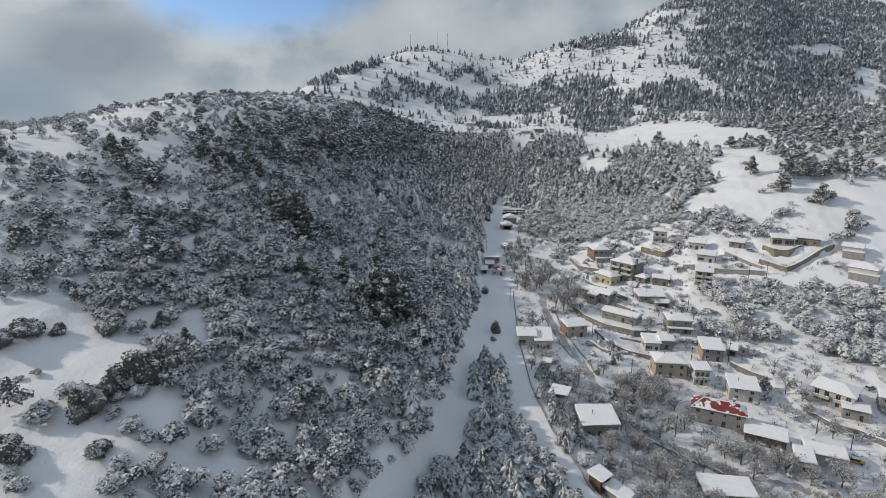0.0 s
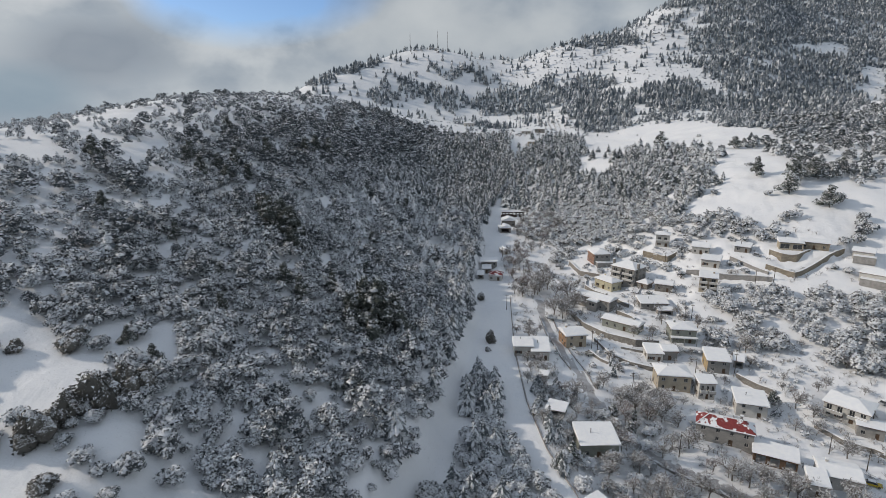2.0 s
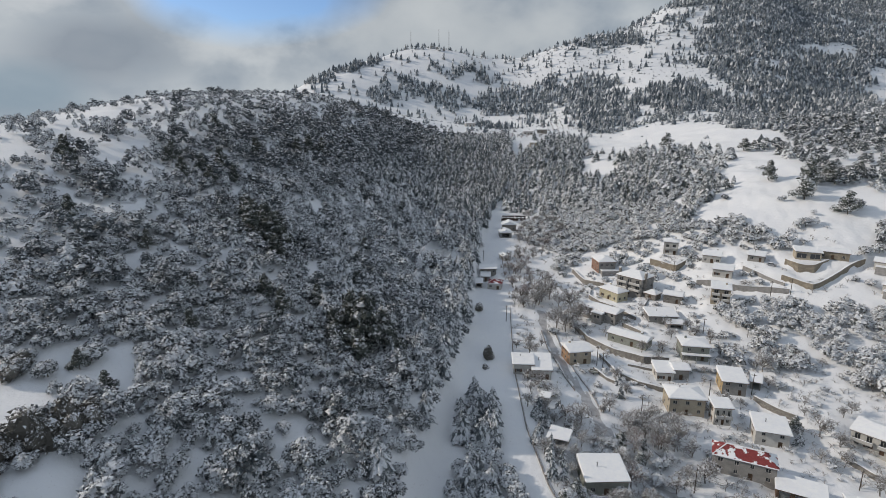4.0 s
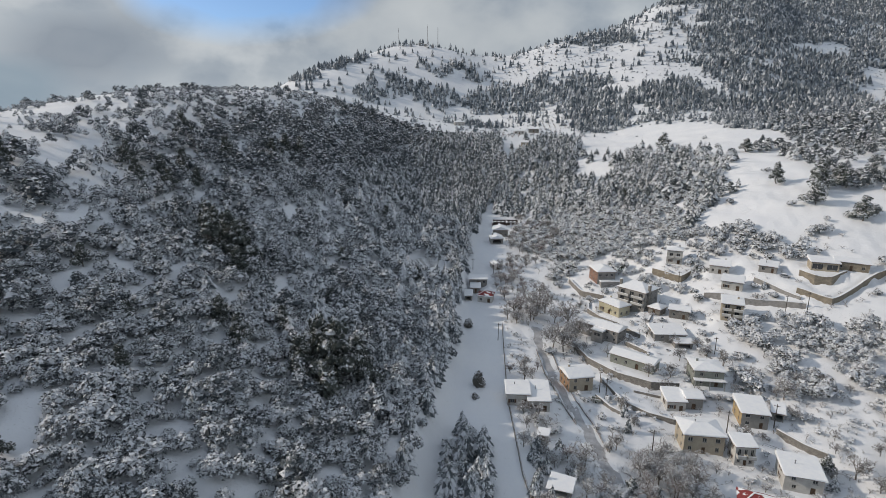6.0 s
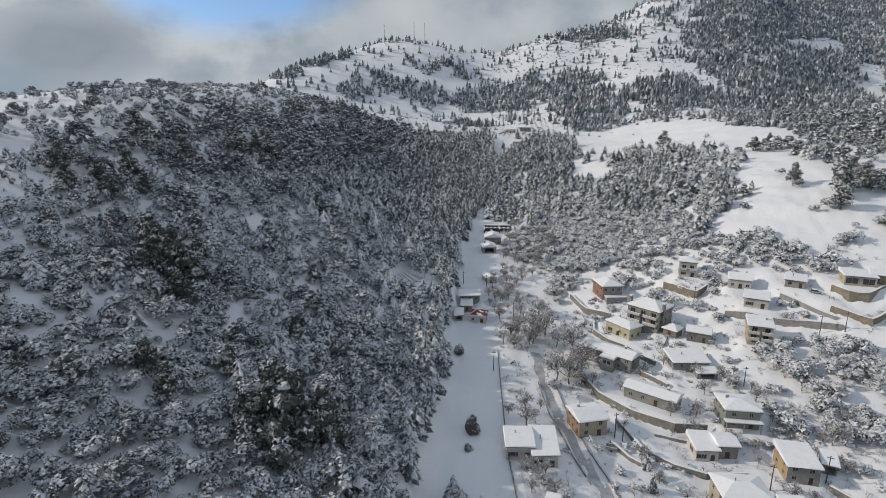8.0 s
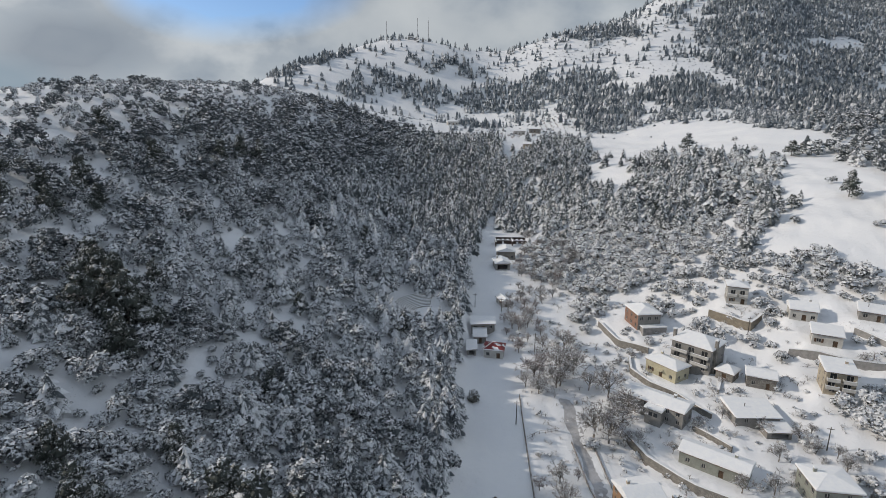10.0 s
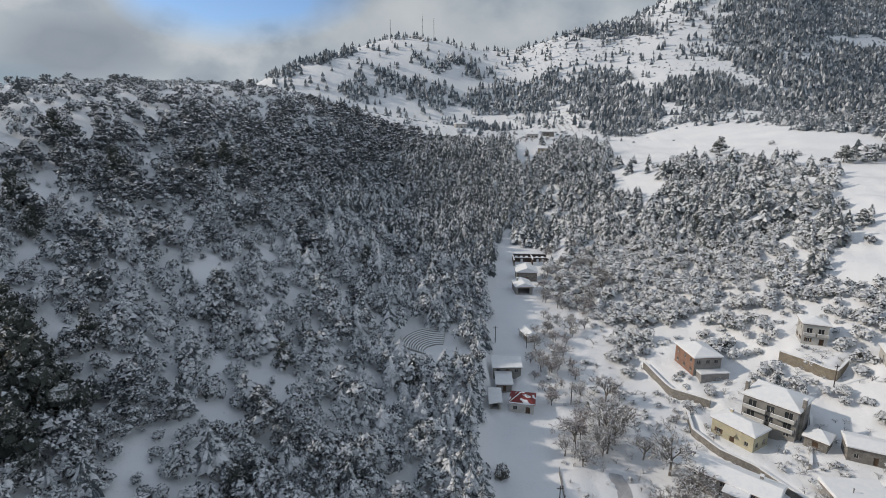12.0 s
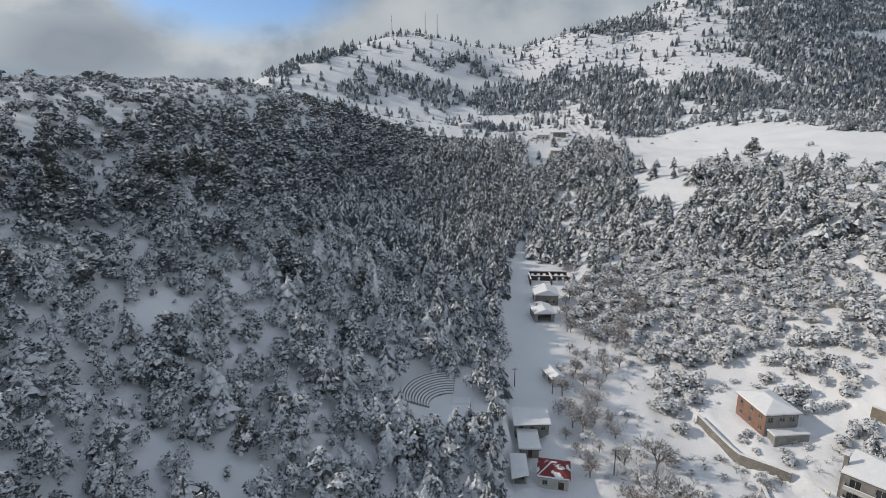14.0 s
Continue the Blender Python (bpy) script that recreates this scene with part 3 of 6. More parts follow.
# ---- houses ----
def facade(bm, origin, across, width, z0, z1, holes):
    """A wall face with openings cut through it and their reveals; holes are (u0, u1, v0, v1)."""
    origin, across = Vector(origin), Vector(across)
    inward = Vector((-across.y, across.x, 0))
    us = sorted({0.0, width, *(u for h in holes for u in h[:2])})
    vs = sorted({z0, z1, *(v for h in holes for v in h[2:])})

    def at(u, v, deep=0.0):
        return bm.verts.new(origin + across * u + inward * deep + Vector((0, 0, v)))

    for u0, u1 in zip(us, us[1:]):
        for v0, v1 in zip(vs, vs[1:]):
            mu, mv = (u0 + u1) / 2, (v0 + v1) / 2
            if not any(h[0] < mu < h[1] and h[2] < mv < h[3] for h in holes):
                bm.faces.new((at(u0, v0), at(u1, v0), at(u1, v1), at(u0, v1)))
    for u0, u1, v0, v1 in holes:
        ring = ((u0, v0), (u1, v0), (u1, v1), (u0, v1))
        for (a, b), (c, d) in zip(ring, ring[1:] + ring[:1]):
            bm.faces.new((at(a, b), at(a, b, 0.22), at(c, d, 0.22), at(c, d)))


def roof_shape(kind, w, d, rise):
    """Corners of the eaves and the ridge, and the faces over them, about the middle."""
    a, b = w / 2, d / 2
    base = [(-a, -b, 0), (a, -b, 0), (a, b, 0), (-a, b, 0)]
    if kind in ("hip", "red"):
        if w >= d:
            k = max(a - b * 0.9, 0.3)
            top = [(-k, 0, rise), (k, 0, rise)]
            faces = [(0, 1, 5, 4), (1, 2, 5), (2, 3, 4, 5), (3, 0, 4)]
        else:
            k = max(b - a * 0.9, 0.3)
            top = [(0, -k, rise), (0, k, rise)]
            faces = [(0, 1, 4), (1, 2, 5, 4), (2, 3, 5), (3, 0, 4, 5)]
    elif kind == "gable":
        top = [(-a, 0, rise), (a, 0, rise)]
        faces = [(0, 1, 5, 4), (1, 2, 5), (2, 3, 4, 5), (3, 0, 4)]
    elif kind == "gable_y":
        top = [(0, -b, rise), (0, b, rise)]
        faces = [(0, 1, 4), (1, 2, 5, 4), (2, 3, 5), (3, 0, 4, 5)]
    else:
        top = [(a, b, rise), (-a, b, rise)]
        faces = [(0, 1, 4, 5), (1, 2, 4), (2, 3, 5, 4), (3, 0, 5)]
    return base + top, faces


def roof_mesh(kind, w, d, rise, z, thick, round_edge=0.0, ripple=0.0, seed=0):
    """A roof of even thickness: the faces of its shape, raised and closed at the edges."""
    pts, faces = roof_shape(kind, w, d, rise)
    bm = bmesh.new()
    lower = [bm.verts.new((x, y, z + h)) for x, y, h in pts]
    upper = [bm.verts.new((x, y, z + h + thick)) for x, y, h in pts]
    for f in faces:
        bm.faces.new([upper[i] for i in f])
    for i in range(4):
        j = (i + 1) % 4
        bm.faces.new((lower[i], lower[j], upper[j], upper[i]))
    bm.faces.new(lower[3::-1])
    bmesh.ops.recalc_face_normals(bm, faces=bm.faces)
    if round_edge:
        edges = [e for e in bm.edges if all(v in upper for v in e.verts)]
        bmesh.ops.bevel(bm, geom=edges, offset=round_edge, segments=3, affect="EDGES", profile=0.5)
        r = random.Random(seed)
        for v in bm.verts:
            v.co += Vector((r.uniform(-1, 1), r.uniform(-1, 1), r.uniform(-1, 1))) * ripple
    return bm


def window(parent, origin, across, u0, u1, v0, v1, door=False, shutters=False):
    """A window or door set in its opening: the leaf or pane, a frame round it and a sill."""
    across = Vector(across)
    turn = Matrix(((across.x, -across.y, 0), (across.y, across.x, 0), (0, 0, 1))).to_4x4()
    m = Matrix.Translation(Vector(origin)) @ turn
    w, h = u1 - u0, v1 - v0
    bm = bmesh.new()
    t = 0.07
    mid = (u0 + u1) / 2
    us = (u0, u0 + t, mid - t / 2, mid + t / 2, u1 - t, u1)
    vs = (v0, v0 + t, v1 - t, v1)
    grid = {(i, j, k): bm.verts.new((us[i], y, vs[j])) for i in range(6) for j in range(4) for k, y in enumerate((0.10, 0.16))}
    solid = {(i, j) for i in range(5) for j in range(3)} - {(1, 1), (3, 1)}
    for i, j in solid:
        for k in (0, 1):
            bm.faces.new([grid[q] for q in ((i, j, k), (i + 1, j, k), (i + 1, j + 1, k), (i, j + 1, k))])
        for beside, a, b in (((i - 1, j), (i, j), (i, j + 1)), ((i + 1, j), (i + 1, j), (i + 1, j + 1)), ((i, j - 1), (i, j), (i + 1, j)), ((i, j + 1), (i, j + 1), (i + 1, j + 1))):
            if beside not in solid:
                bm.faces.new([grid[q] for q in ((*a, 0), (*b, 0), (*b, 1), (*a, 1))])
    bmesh.ops.recalc_face_normals(bm, faces=bm.faces)
    bm.transform(m)
    wooden = door and v0 < 1
    ob = part("door" if door else "window", bm, "wood" if wooden else "frame", parent, "dark wooden door" if wooden else "")
    if not door:
        bm = box(bmesh.new(), u0 - 0.08, u1 + 0.08, -0.10, 0.10, v0 - 0.07, v0 - 0.005)
        bm.transform(m)
        part("sill", bm, "concrete", ob)
    bm = box(bmesh.new(), u0 + t, u1 - t, 0.17, 0.20, v0 + t, v1 - t)
    bm.transform(m)
    part("pane", bm, "wood" if wooden else "glass", ob)
    if shutters:
        for a, b in ((u0 - w * 0.48, u0 - 0.01), (u1 + 0.01, u1 + w * 0.48)):
            bm = box(bmesh.new(), a, b, -0.05, -0.004, v0, v1)
            bm.transform(m)
            part("shutter", bm, "shutter", ob)
    return ob


def house(spec, z, seed):
    name, label, x, y, w, d, yaw, eaves, kind, rise, wall, nf, nl, nr, storeys, extras = spec
    r = random.Random(seed)
    ob = thing(name, x, y, z, yaw, label, "house" if name in ("house", "cafe") else name)
    a, b = w / 2, d / 2
    step = eaves / storeys
    sides = (((-a, -b, 0), (1, 0, 0), w, nf), ((-a, b, 0), (0, -1, 0), d, nl), ((a, -b, 0), (0, 1, 0), d, nr), ((a, b, 0), (-1, 0, 0), w, max(nf - 1, 0)))
    walls = bmesh.new()
    gable_end = bmesh.new()
    flank = [e[5:] for e in extras.split() if e.startswith("left:")]
    openings = []
    for k, (origin, across, width, count) in enumerate(sides):
        holes = []
        for s in range(storeys):
            for i in range(count):
                u = width * (i + 0.5) / count + r.uniform(-0.2, 0.2)
                ww = min(0.5 * width / count, r.choice((1.0, 1.15, 1.3)))
                sill = s * step + 0.95
                top = min(sill + 1.25, (s + 1) * step - 0.3)
                is_door = (s == 0 and k == 0 and i == count // 2) or ("balcony" in extras and k == 0 and s > 0)
                if is_door and s > 0:
                    ww = 0.46 * width / count
                if is_door:
                    sill, top = s * step + 0.12, min(s * step + 2.15, (s + 1) * step - 0.25)
                if "wide" in extras and k == 0:
                    ww, sill, top, is_door = 0.78 * width / count, 0.7, eaves - 0.6, False
                if name in ("barn", "hut") or (name == "shed" and k == 0):
                    ww, sill, top, is_door = 0.68 * width / count, 0.25, eaves - 0.45, False
                holes.append((max(u - ww / 2, 0.2), min(u + ww / 2, width - 0.2), sill, top))
                openings.append((k, holes[-1], is_door))
        facade(gable_end if flank and k == 1 else walls, origin, across, width, -2.2, eaves, holes)
    if kind in ("gable", "gable_y", "shed"):
        pts, faces = roof_shape(kind, w, d, rise)
        for f in faces:
            if kind == "shed" or len(f) == 3:
                vs = [Vector((pts[i][0], pts[i][1], eaves + pts[i][2])) for i in f]
                if len({round(p.x, 3) for p in vs}) == 1 or len({round(p.y, 3) for p in vs}) == 1:
                    walls.faces.new([walls.verts.new(p) for p in vs])
    part("wall", walls, wall, ob)
    if flank:
        part("side_wall", gable_end, flank[0], ob, "side wall in a warmer colour")
    else:
        gable_end.free()
    for k, (u0, u1, v0, v1), is_door in openings:
        origin, across, width, count = sides[k]
        if name in ("barn", "hut") or (name == "shed" and k == 0):
            continue
        window(ob, origin, across, u0, u1, v0, v1, is_door, shutters=k < 2 and wall in ("brick_wall", "white_wall", "yellow_wall") and not is_door and r.random() < 0.6)
    over = 0.45
    slab = part("roof", roof_mesh(kind, w + 2 * over, d + 2 * over, rise * (1 + 2 * over / min(w, d)), eaves + 0.004, 0.16), "red_roof" if kind == "red" else "tile", ob)
    if kind != "red":
        part("snow_layer", roof_mesh(kind, w + 2 * over + 0.1, d + 2 * over + 0.1, rise * (1 + 2 * over / min(w, d)) + 0.03, eaves + 0.17, 0.42, 0.17, 0.03, seed), "roof_snow", slab, "thick rounded blanket of snow", smooth=False)
    else:
        rr = rise * (1 + 2 * over / min(w, d))
        k = max((w - d * 0.9) / 2, 0.3)
        bm = rod(rod(bmesh.new(), (-k, 0, eaves + rr + 0.18), (k, 0, eaves + rr + 0.18), 0.2, 0.22), (-a - 0.4, -b - 0.4, eaves + 0.2), (-k, 0, eaves + rr + 0.2), 0.12, 0.2)
        rod(bm, (-a - 0.3, -b - 0.35, eaves + 0.2), (a + 0.3, -b - 0.35, eaves + 0.2), 0.2, 0.16)
        part("snow_streak", bm, "roof_snow", slab, "snow left along the ridge and eaves")
    if "chimney" in extras:
        cx, cy, top = r.choice((-1, 1)) * a * 0.55, b * 0.3, eaves + rise + 1.2
        c = box_part("chimney", cx - 0.35, cx + 0.35, cy - 0.3, cy + 0.3, eaves, top, wall, ob)
        box_part("cap", cx - 0.45, cx + 0.45, cy - 0.4, cy + 0.4, top + 0.003, top + 0.35, "roof_snow", c, "snow cap", 0.1)
    if "stacks" in extras:
        for side in (-1, 1):
            cx, top = side * (a + 0.42), eaves + rise + 0.9
            c = box_part("chimney", cx - 0.4, cx + 0.4, -b * 0.5 - 0.7, -b * 0.5 + 0.7, -2.0, top, "stone", ob, "broad stone chimney stack on the end wall")
            box_part("cap", cx - 0.5, cx + 0.5, -b * 0.5 - 0.8, -b * 0.5 + 0.8, top + 0.003, top + 0.35, "roof_snow", c, "snow cap", 0.1)
    if "pipe" in extras:
        bm = rod(bmesh.new(), (-a * 0.3, 0, eaves), (-a * 0.3, 0, eaves + rise + 1.3), 0.12, 0.12, 8)
        rod(bm, (-a * 0.3, 0, eaves + rise + 1.32), (-a * 0.3, 0, eaves + rise + 1.5), 0.24, 0.05, 8)
        part("chimney_pipe", bm, "metal", ob, "dark metal chimney pipe")
    if "balcony" in extras:
        for s in range(1, storeys):
            floor_z = s * step
            for u0, u1 in ((-a * 0.94, -a * 0.1), (a * 0.1, a * 0.94)):
                deck_ob = box_part("balcony", u0, u1, -b - 1.5, -b - 0.003, floor_z - 0.18, floor_z, "concrete", ob)
                bm = box(bmesh.new(), u0, u1, -b - 1.5, -b - 1.4, floor_z + 0.003, floor_z + 0.9)
                box(bm, u0, u0 + 0.1, -b - 1.397, -b - 0.004, floor_z + 0.003, floor_z + 0.9)
                box(bm, u1 - 0.1, u1, -b - 1.397, -b - 0.004, floor_z + 0.003, floor_z + 0.9)
                part("parapet", bm, "white_wall", deck_ob, "pale rendered parapet")
                box_part("snow_strip", u0, u1, -b - 1.53, -b - 1.37, floor_z + 0.903, floor_z + 1.05, "roof_snow", deck_ob, "line of snow on the parapet", 0.04)
    if "awning" in extras:
        bm = bmesh.new()
        vs = [bm.verts.new(p) for p in ((-1.2, -b - 0.01, 2.9), (1.2, -b - 0.01, 2.9), (1.2, -b - 1.3, 2.45), (-1.2, -b - 1.3, 2.45), (-1.2, -b - 0.01, 2.98), (1.2, -b - 0.01, 2.98), (1.2, -b - 1.3, 2.53), (-1.2, -b - 1.3, 2.53))]
        for f in ((0, 1, 2, 3), (7, 6, 5, 4), (3, 2, 6, 7), (0, 3, 7, 4), (2, 1, 5, 6)):
            bm.faces.new([vs[i] for i in f])
        part("awning", bm, "yellow_wall", ob, "pale yellow awning")
    if "porch" in extras:
        p = box_part("porch", -a * 0.8, a + 1.2, -b - 3.0, -b - 0.004, -1.5, 1.9, "concrete", ob, "grey concrete porch")
        box_part("snow_cover", -a * 0.85, a + 1.3, -b - 3.1, -b - 0.01, 1.903, 2.25, "roof_snow", p, "flat snow cover", 0.12)
    if "veranda" in extras:
        for u in (-a, 0, a):
            box_part("column", u - 0.12, u + 0.12, -b - 1.8, -b - 1.56, -1.5, 2.6, "white_wall", ob, "white veranda column")
        v = box_part("veranda", -a - 0.3, a + 0.3, -b - 2.0, -b - 0.004, 2.603, 2.8, "concrete", ob)
        box_part("snow_cover", -a - 0.35, a + 0.35, -b - 2.05, -b - 0.01, 2.803, 3.1, "roof_snow", v, "", 0.1)
    if "wing" in extras:
        box_part("wing", -0.5, 4.2, -b - 2.4, -b - 0.004, -1.5, eaves - 0.6, wall, ob)
        bm = roof_mesh("shed", 5.4, 3.2, 0.3, eaves - 0.597, 0.5, 0.15, 0.02, seed)
        bm.transform(Matrix.Translation((1.85, -b - 1.3, 0)))
        part("wing_snow", bm, "roof_snow", ob, "snow-covered lean-to roof")
        for u in (0.6, 2.0):
            box_part("window", u, u + 1.1, -b - 2.43, -b - 2.404, 2.2, 3.4, "glass", ob)
    return ob


for k, (h, z) in enumerate(zip(HOUSES, SITES)):
    house(h, z, 100 + k)


# ---- terrace walls ----
def terrace_wall(name, mat, high, line):
    """A thick wall that follows the slope, with a snow cap."""
    pts = []
    for (ax, ay), (bx, by) in zip(line, line[1:]):
        n = max(int(math.hypot(bx - ax, by - ay) / 2.0), 1)
        pts += [(ax + (bx - ax) * i / n, ay + (by - ay) * i / n) for i in range(n)]
    pts.append(line[-1])
    ob = new(name)
    ob.matrix_world = pose(*pts[0], height(*pts[0]))
    base = Vector((*pts[0], height(*pts[0])))
    tagged(ob, {"stone": "grey stone terrace wall with a cap of snow", "tan_stone": "tan stone terrace wall with a cap of snow", "concrete": "grey concrete garden wall with a cap of snow"}[mat], "wall", kind="structure")
    upper = []
    for i, (x, y) in enumerate(pts):
        ax, ay = pts[max(i - 1, 0)]
        bx, by = pts[min(i + 1, len(pts) - 1)]
        n = Vector((by - ay, ax - bx)).normalized()
        upper.append(height(x + n.x * 2.2, y + n.y * 2.2))
    tops = np.convolve(np.pad(upper, 2, mode="edge"), np.ones(5) / 5, "valid") + 0.35

    def strip(bm, half, lo, hi):
        rings = []
        for i, (x, y) in enumerate(pts):
            ax, ay = pts[max(i - 1, 0)]
            bx, by = pts[min(i + 1, len(pts) - 1)]
            nrm = Vector((by - ay, ax - bx, 0)).normalized()
            c = Vector((x, y, 0)) - base
            rings.append([bm.verts.new((c.x + nrm.x * s * half, c.y + nrm.y * s * half, tops[i] - base.z + v)) for s, v in ((-1, lo), (1, lo), (1, hi), (-1, hi))])
        for p, q in zip(rings, rings[1:]):
            for i in range(4):
                j = (i + 1) % 4
                bm.faces.new((p[i], p[j], q[j], q[i]))
        bm.faces.new(rings[0][::-1])
        bm.faces.new(rings[-1])
        bmesh.ops.recalc_face_normals(bm, faces=bm.faces)
        return bm

    body = part("wall_body", strip(bmesh.new(), 0.28, -high - 2.5, 0.0), mat, ob)
    part("snow_cap", strip(bmesh.new(), 0.34, 0.003, 0.24), "roof_snow", body, "rounded snow cap")


for label, (mat, high, line) in TERRACES.items():
    terrace_wall("terrace_wall", mat, high, line)


# ---- trees ----
def unit(v):
    return v / np.maximum(np.linalg.norm(v, axis=-1, keepdims=True), 1e-6)


def ball_net(fine):
    """A unit ball: an octahedron, divided once where it is fine."""
    V = [(1, 0, 0), (0, 1, 0), (-1, 0, 0), (0, -1, 0), (0, 0, 1), (0, 0, -1)]
    F, mids = [], {}

    def mid(i, j):
        k = (min(i, j), max(i, j))
        if k not in mids:
            mids[k] = len(V)
            V.append(tuple(unit(np.array(V[i], float) + np.array(V[j], float))))
        return mids[k]

    for i in range(4):
        j = (i + 1) % 4
        for p, q, e in ((i, j, 4), (j, i, 5)):
            if fine:
                x, y, z = mid(p, q), mid(q, e), mid(e, p)
                F += [(p, x, z), (x, q, y), (z, y, e), (x, y, z)]
            else:
                F.append((p, q, e))
    return np.array(V, float), np.array(F)


def fluffed(r, centres, radii, squash, tufts, tuft_size, core=0.7):
    """Lobes of foliage: an inner body to each, under a skin of small sprays that stand out at all angles."""
    net_v, net_f = ball_net(tufts > 500)
    centres, radii = np.array(centres), np.array(radii)
    flat = np.array((1, 1, squash))
    V, F, base = [], [], 0
    for c, rad in zip(centres, radii):
        v = net_v * (1 + r.uniform(-0.2, 0.2, len(net_v)))[:, None] * rad * core * flat + c
        keep = net_v[net_f].mean(1)[:, 2] > -0.62
        V.append(v)
        F.append(net_f[keep] + base)
        base += len(v)
    k = r.choice(len(radii), tufts, p=radii ** 2 / np.sum(radii ** 2))
    n = unit(r.normal(size=(tufts, 3)) * (1, 1, 0.8) + (0, 0, 0.3))
    p = centres[k] + n * radii[k][:, None] * flat * r.uniform(0.82, 1.1, (tufts, 1))
    up = unit(n * 0.8 + r.normal(size=(tufts, 3)) * 0.55 + (0, 0, 0.25))
    t1 = unit(np.cross(up, r.normal(size=(tufts, 3))))
    t2 = np.cross(up, t1)
    s = tuft_size * r.uniform(0.6, 1.35, (tufts, 1))
    corners = [p + s * (math.cos(q) * t1 + math.sin(q) * t2) * r.uniform(0.7, 1.2, (tufts, 1)) - n * s * r.uniform(0.0, 0.5, (tufts, 1)) for q in (0.0, 2.1, 4.2)]
    V.append(np.stack(corners, 1).reshape(-1, 3))
    F.append(np.arange(3 * tufts).reshape(-1, 3) + base)
    V = np.concatenate(V)
    V[:, 2] = np.maximum(V[:, 2], 0.0)
    return V, np.concatenate(F)


def conifer_shape(seed, whorls=9, fronds=7, slim=0.3, droop=0.42):
    """Crown of a unit-high conifer: a dark inner cone under whorls of drooping fronds with a raised middle."""
    r = np.random.RandomState(seed)
    V, F = [], []
    for z, q in ((0.08, 0.62), (0.42, 0.46), (0.82, 0.03)):
        V += [(slim * q * math.cos(j * 1.2566), slim * q * math.sin(j * 1.2566), z) for j in range(5)]
    for i in range(2):
        for j in range(5):
            p, q = i * 5 + j, i * 5 + (j + 1) % 5
            F += [(p, q, q + 5), (p, q + 5, p + 5)]
    for i in range(whorls):
        t = i / (whorls - 1)
        z, rad = 0.12 + 0.82 * t, slim * (1 - t ** 1.5) * r.uniform(0.85, 1.15) + 0.022
        for j in range(fronds if t < 0.7 else max(fronds - 3, 3)):
            a = math.tau * (j + r.uniform(-0.35, 0.35)) / fronds + i * 1.3
            L = rad * r.uniform(0.7, 1.25)
            c, s = math.cos(a), math.sin(a)
            wd = L * (r.uniform(0.2, 0.32) if whorls > 10 else r.uniform(0.26, 0.42))
            zz = z + r.uniform(-0.03, 0.03)
            k = len(V)
            V += [(0, 0, zz + 0.16 * L), (0.6 * L * c - wd * s, 0.6 * L * s + wd * c, zz - droop * 0.75 * L), (0.6 * L * c + wd * s, 0.6 * L * s - wd * c, zz - droop * 0.75 * L), (0.6 * L * c, 0.6 * L * s, zz + 0.02 * L), (L * c, L * s, zz - droop * L)]
            F += [(k, k + 3, k + 1), (k, k + 2, k + 3), (k + 1, k + 3, k + 4), (k + 3, k + 2, k + 4)]
    return np.array(V), np.array(F)


def far_conifer_shape(seed, tiers=3, sides=6):
    """A far conifer: ragged skirts one above the other, some of them broad and blunt."""
    r = np.random.RandomState(seed)
    V, F = [], []
    blunt = r.uniform(0.0, 0.5)
    for i in range(tiers):
        t = i / tiers
        k = len(V)
        rad = 0.34 * (1 - (0.75 - 0.4 * blunt) * t) + 0.02
        for j in range(sides):
            a = math.tau * (j + r.uniform(-0.3, 0.3)) / sides
            q = rad * (1.2 if j % 2 else 0.75) * r.uniform(0.75, 1.2)
            V.append((q * math.cos(a), q * math.sin(a), 0.04 + 0.8 * t + r.uniform(-0.06, 0.04)))
        V.append((r.uniform(-0.04, 0.04), r.uniform(-0.04, 0.04), min(0.04 + 0.8 * t + 0.5 - 0.15 * blunt, 1.0)))
        F += [(k + j, k + (j + 1) % sides, k + sides) for j in range(sides)]
    return np.array(V), np.array(F)


def scrub_shape(seed, lobes=5, tufts=200, tuft=0.085):
    """Crown of a unit-wide evergreen tree: lobes heaped into an uneven dome."""
    r = np.random.RandomState(seed)
    centres, radii = [], []
    for i in range(lobes):
        a, out = i * 2.4 + r.uniform(-0.5, 0.5), 0.32 * math.sqrt((i + 0.3) / lobes) * r.uniform(0.75, 1.2)
        centres.append((out * math.cos(a), out * math.sin(a), r.uniform(0.26, 0.42) + 0.26 * (1 - (out / 0.4) ** 2)))
        radii.append(r.uniform(0.18, 0.27) * (5 / lobes) ** 0.3)
    return fluffed(r, centres, radii, 1.25, tufts, tuft)


def dome_shape(seed):
    """Crown of a unit-wide dense dark evergreen: a lumpy dome down to the ground with a twiggy skin."""
    r = np.random.RandomState(seed)
    centres = [(r.uniform(-0.26, 0.26), r.uniform(-0.26, 0.26), r.uniform(0.16, 0.56)) for _ in range(10)]
    return fluffed(r, centres, [r.uniform(0.18, 0.27) for _ in centres], 1.2, 1100, 0.042, 0.86)


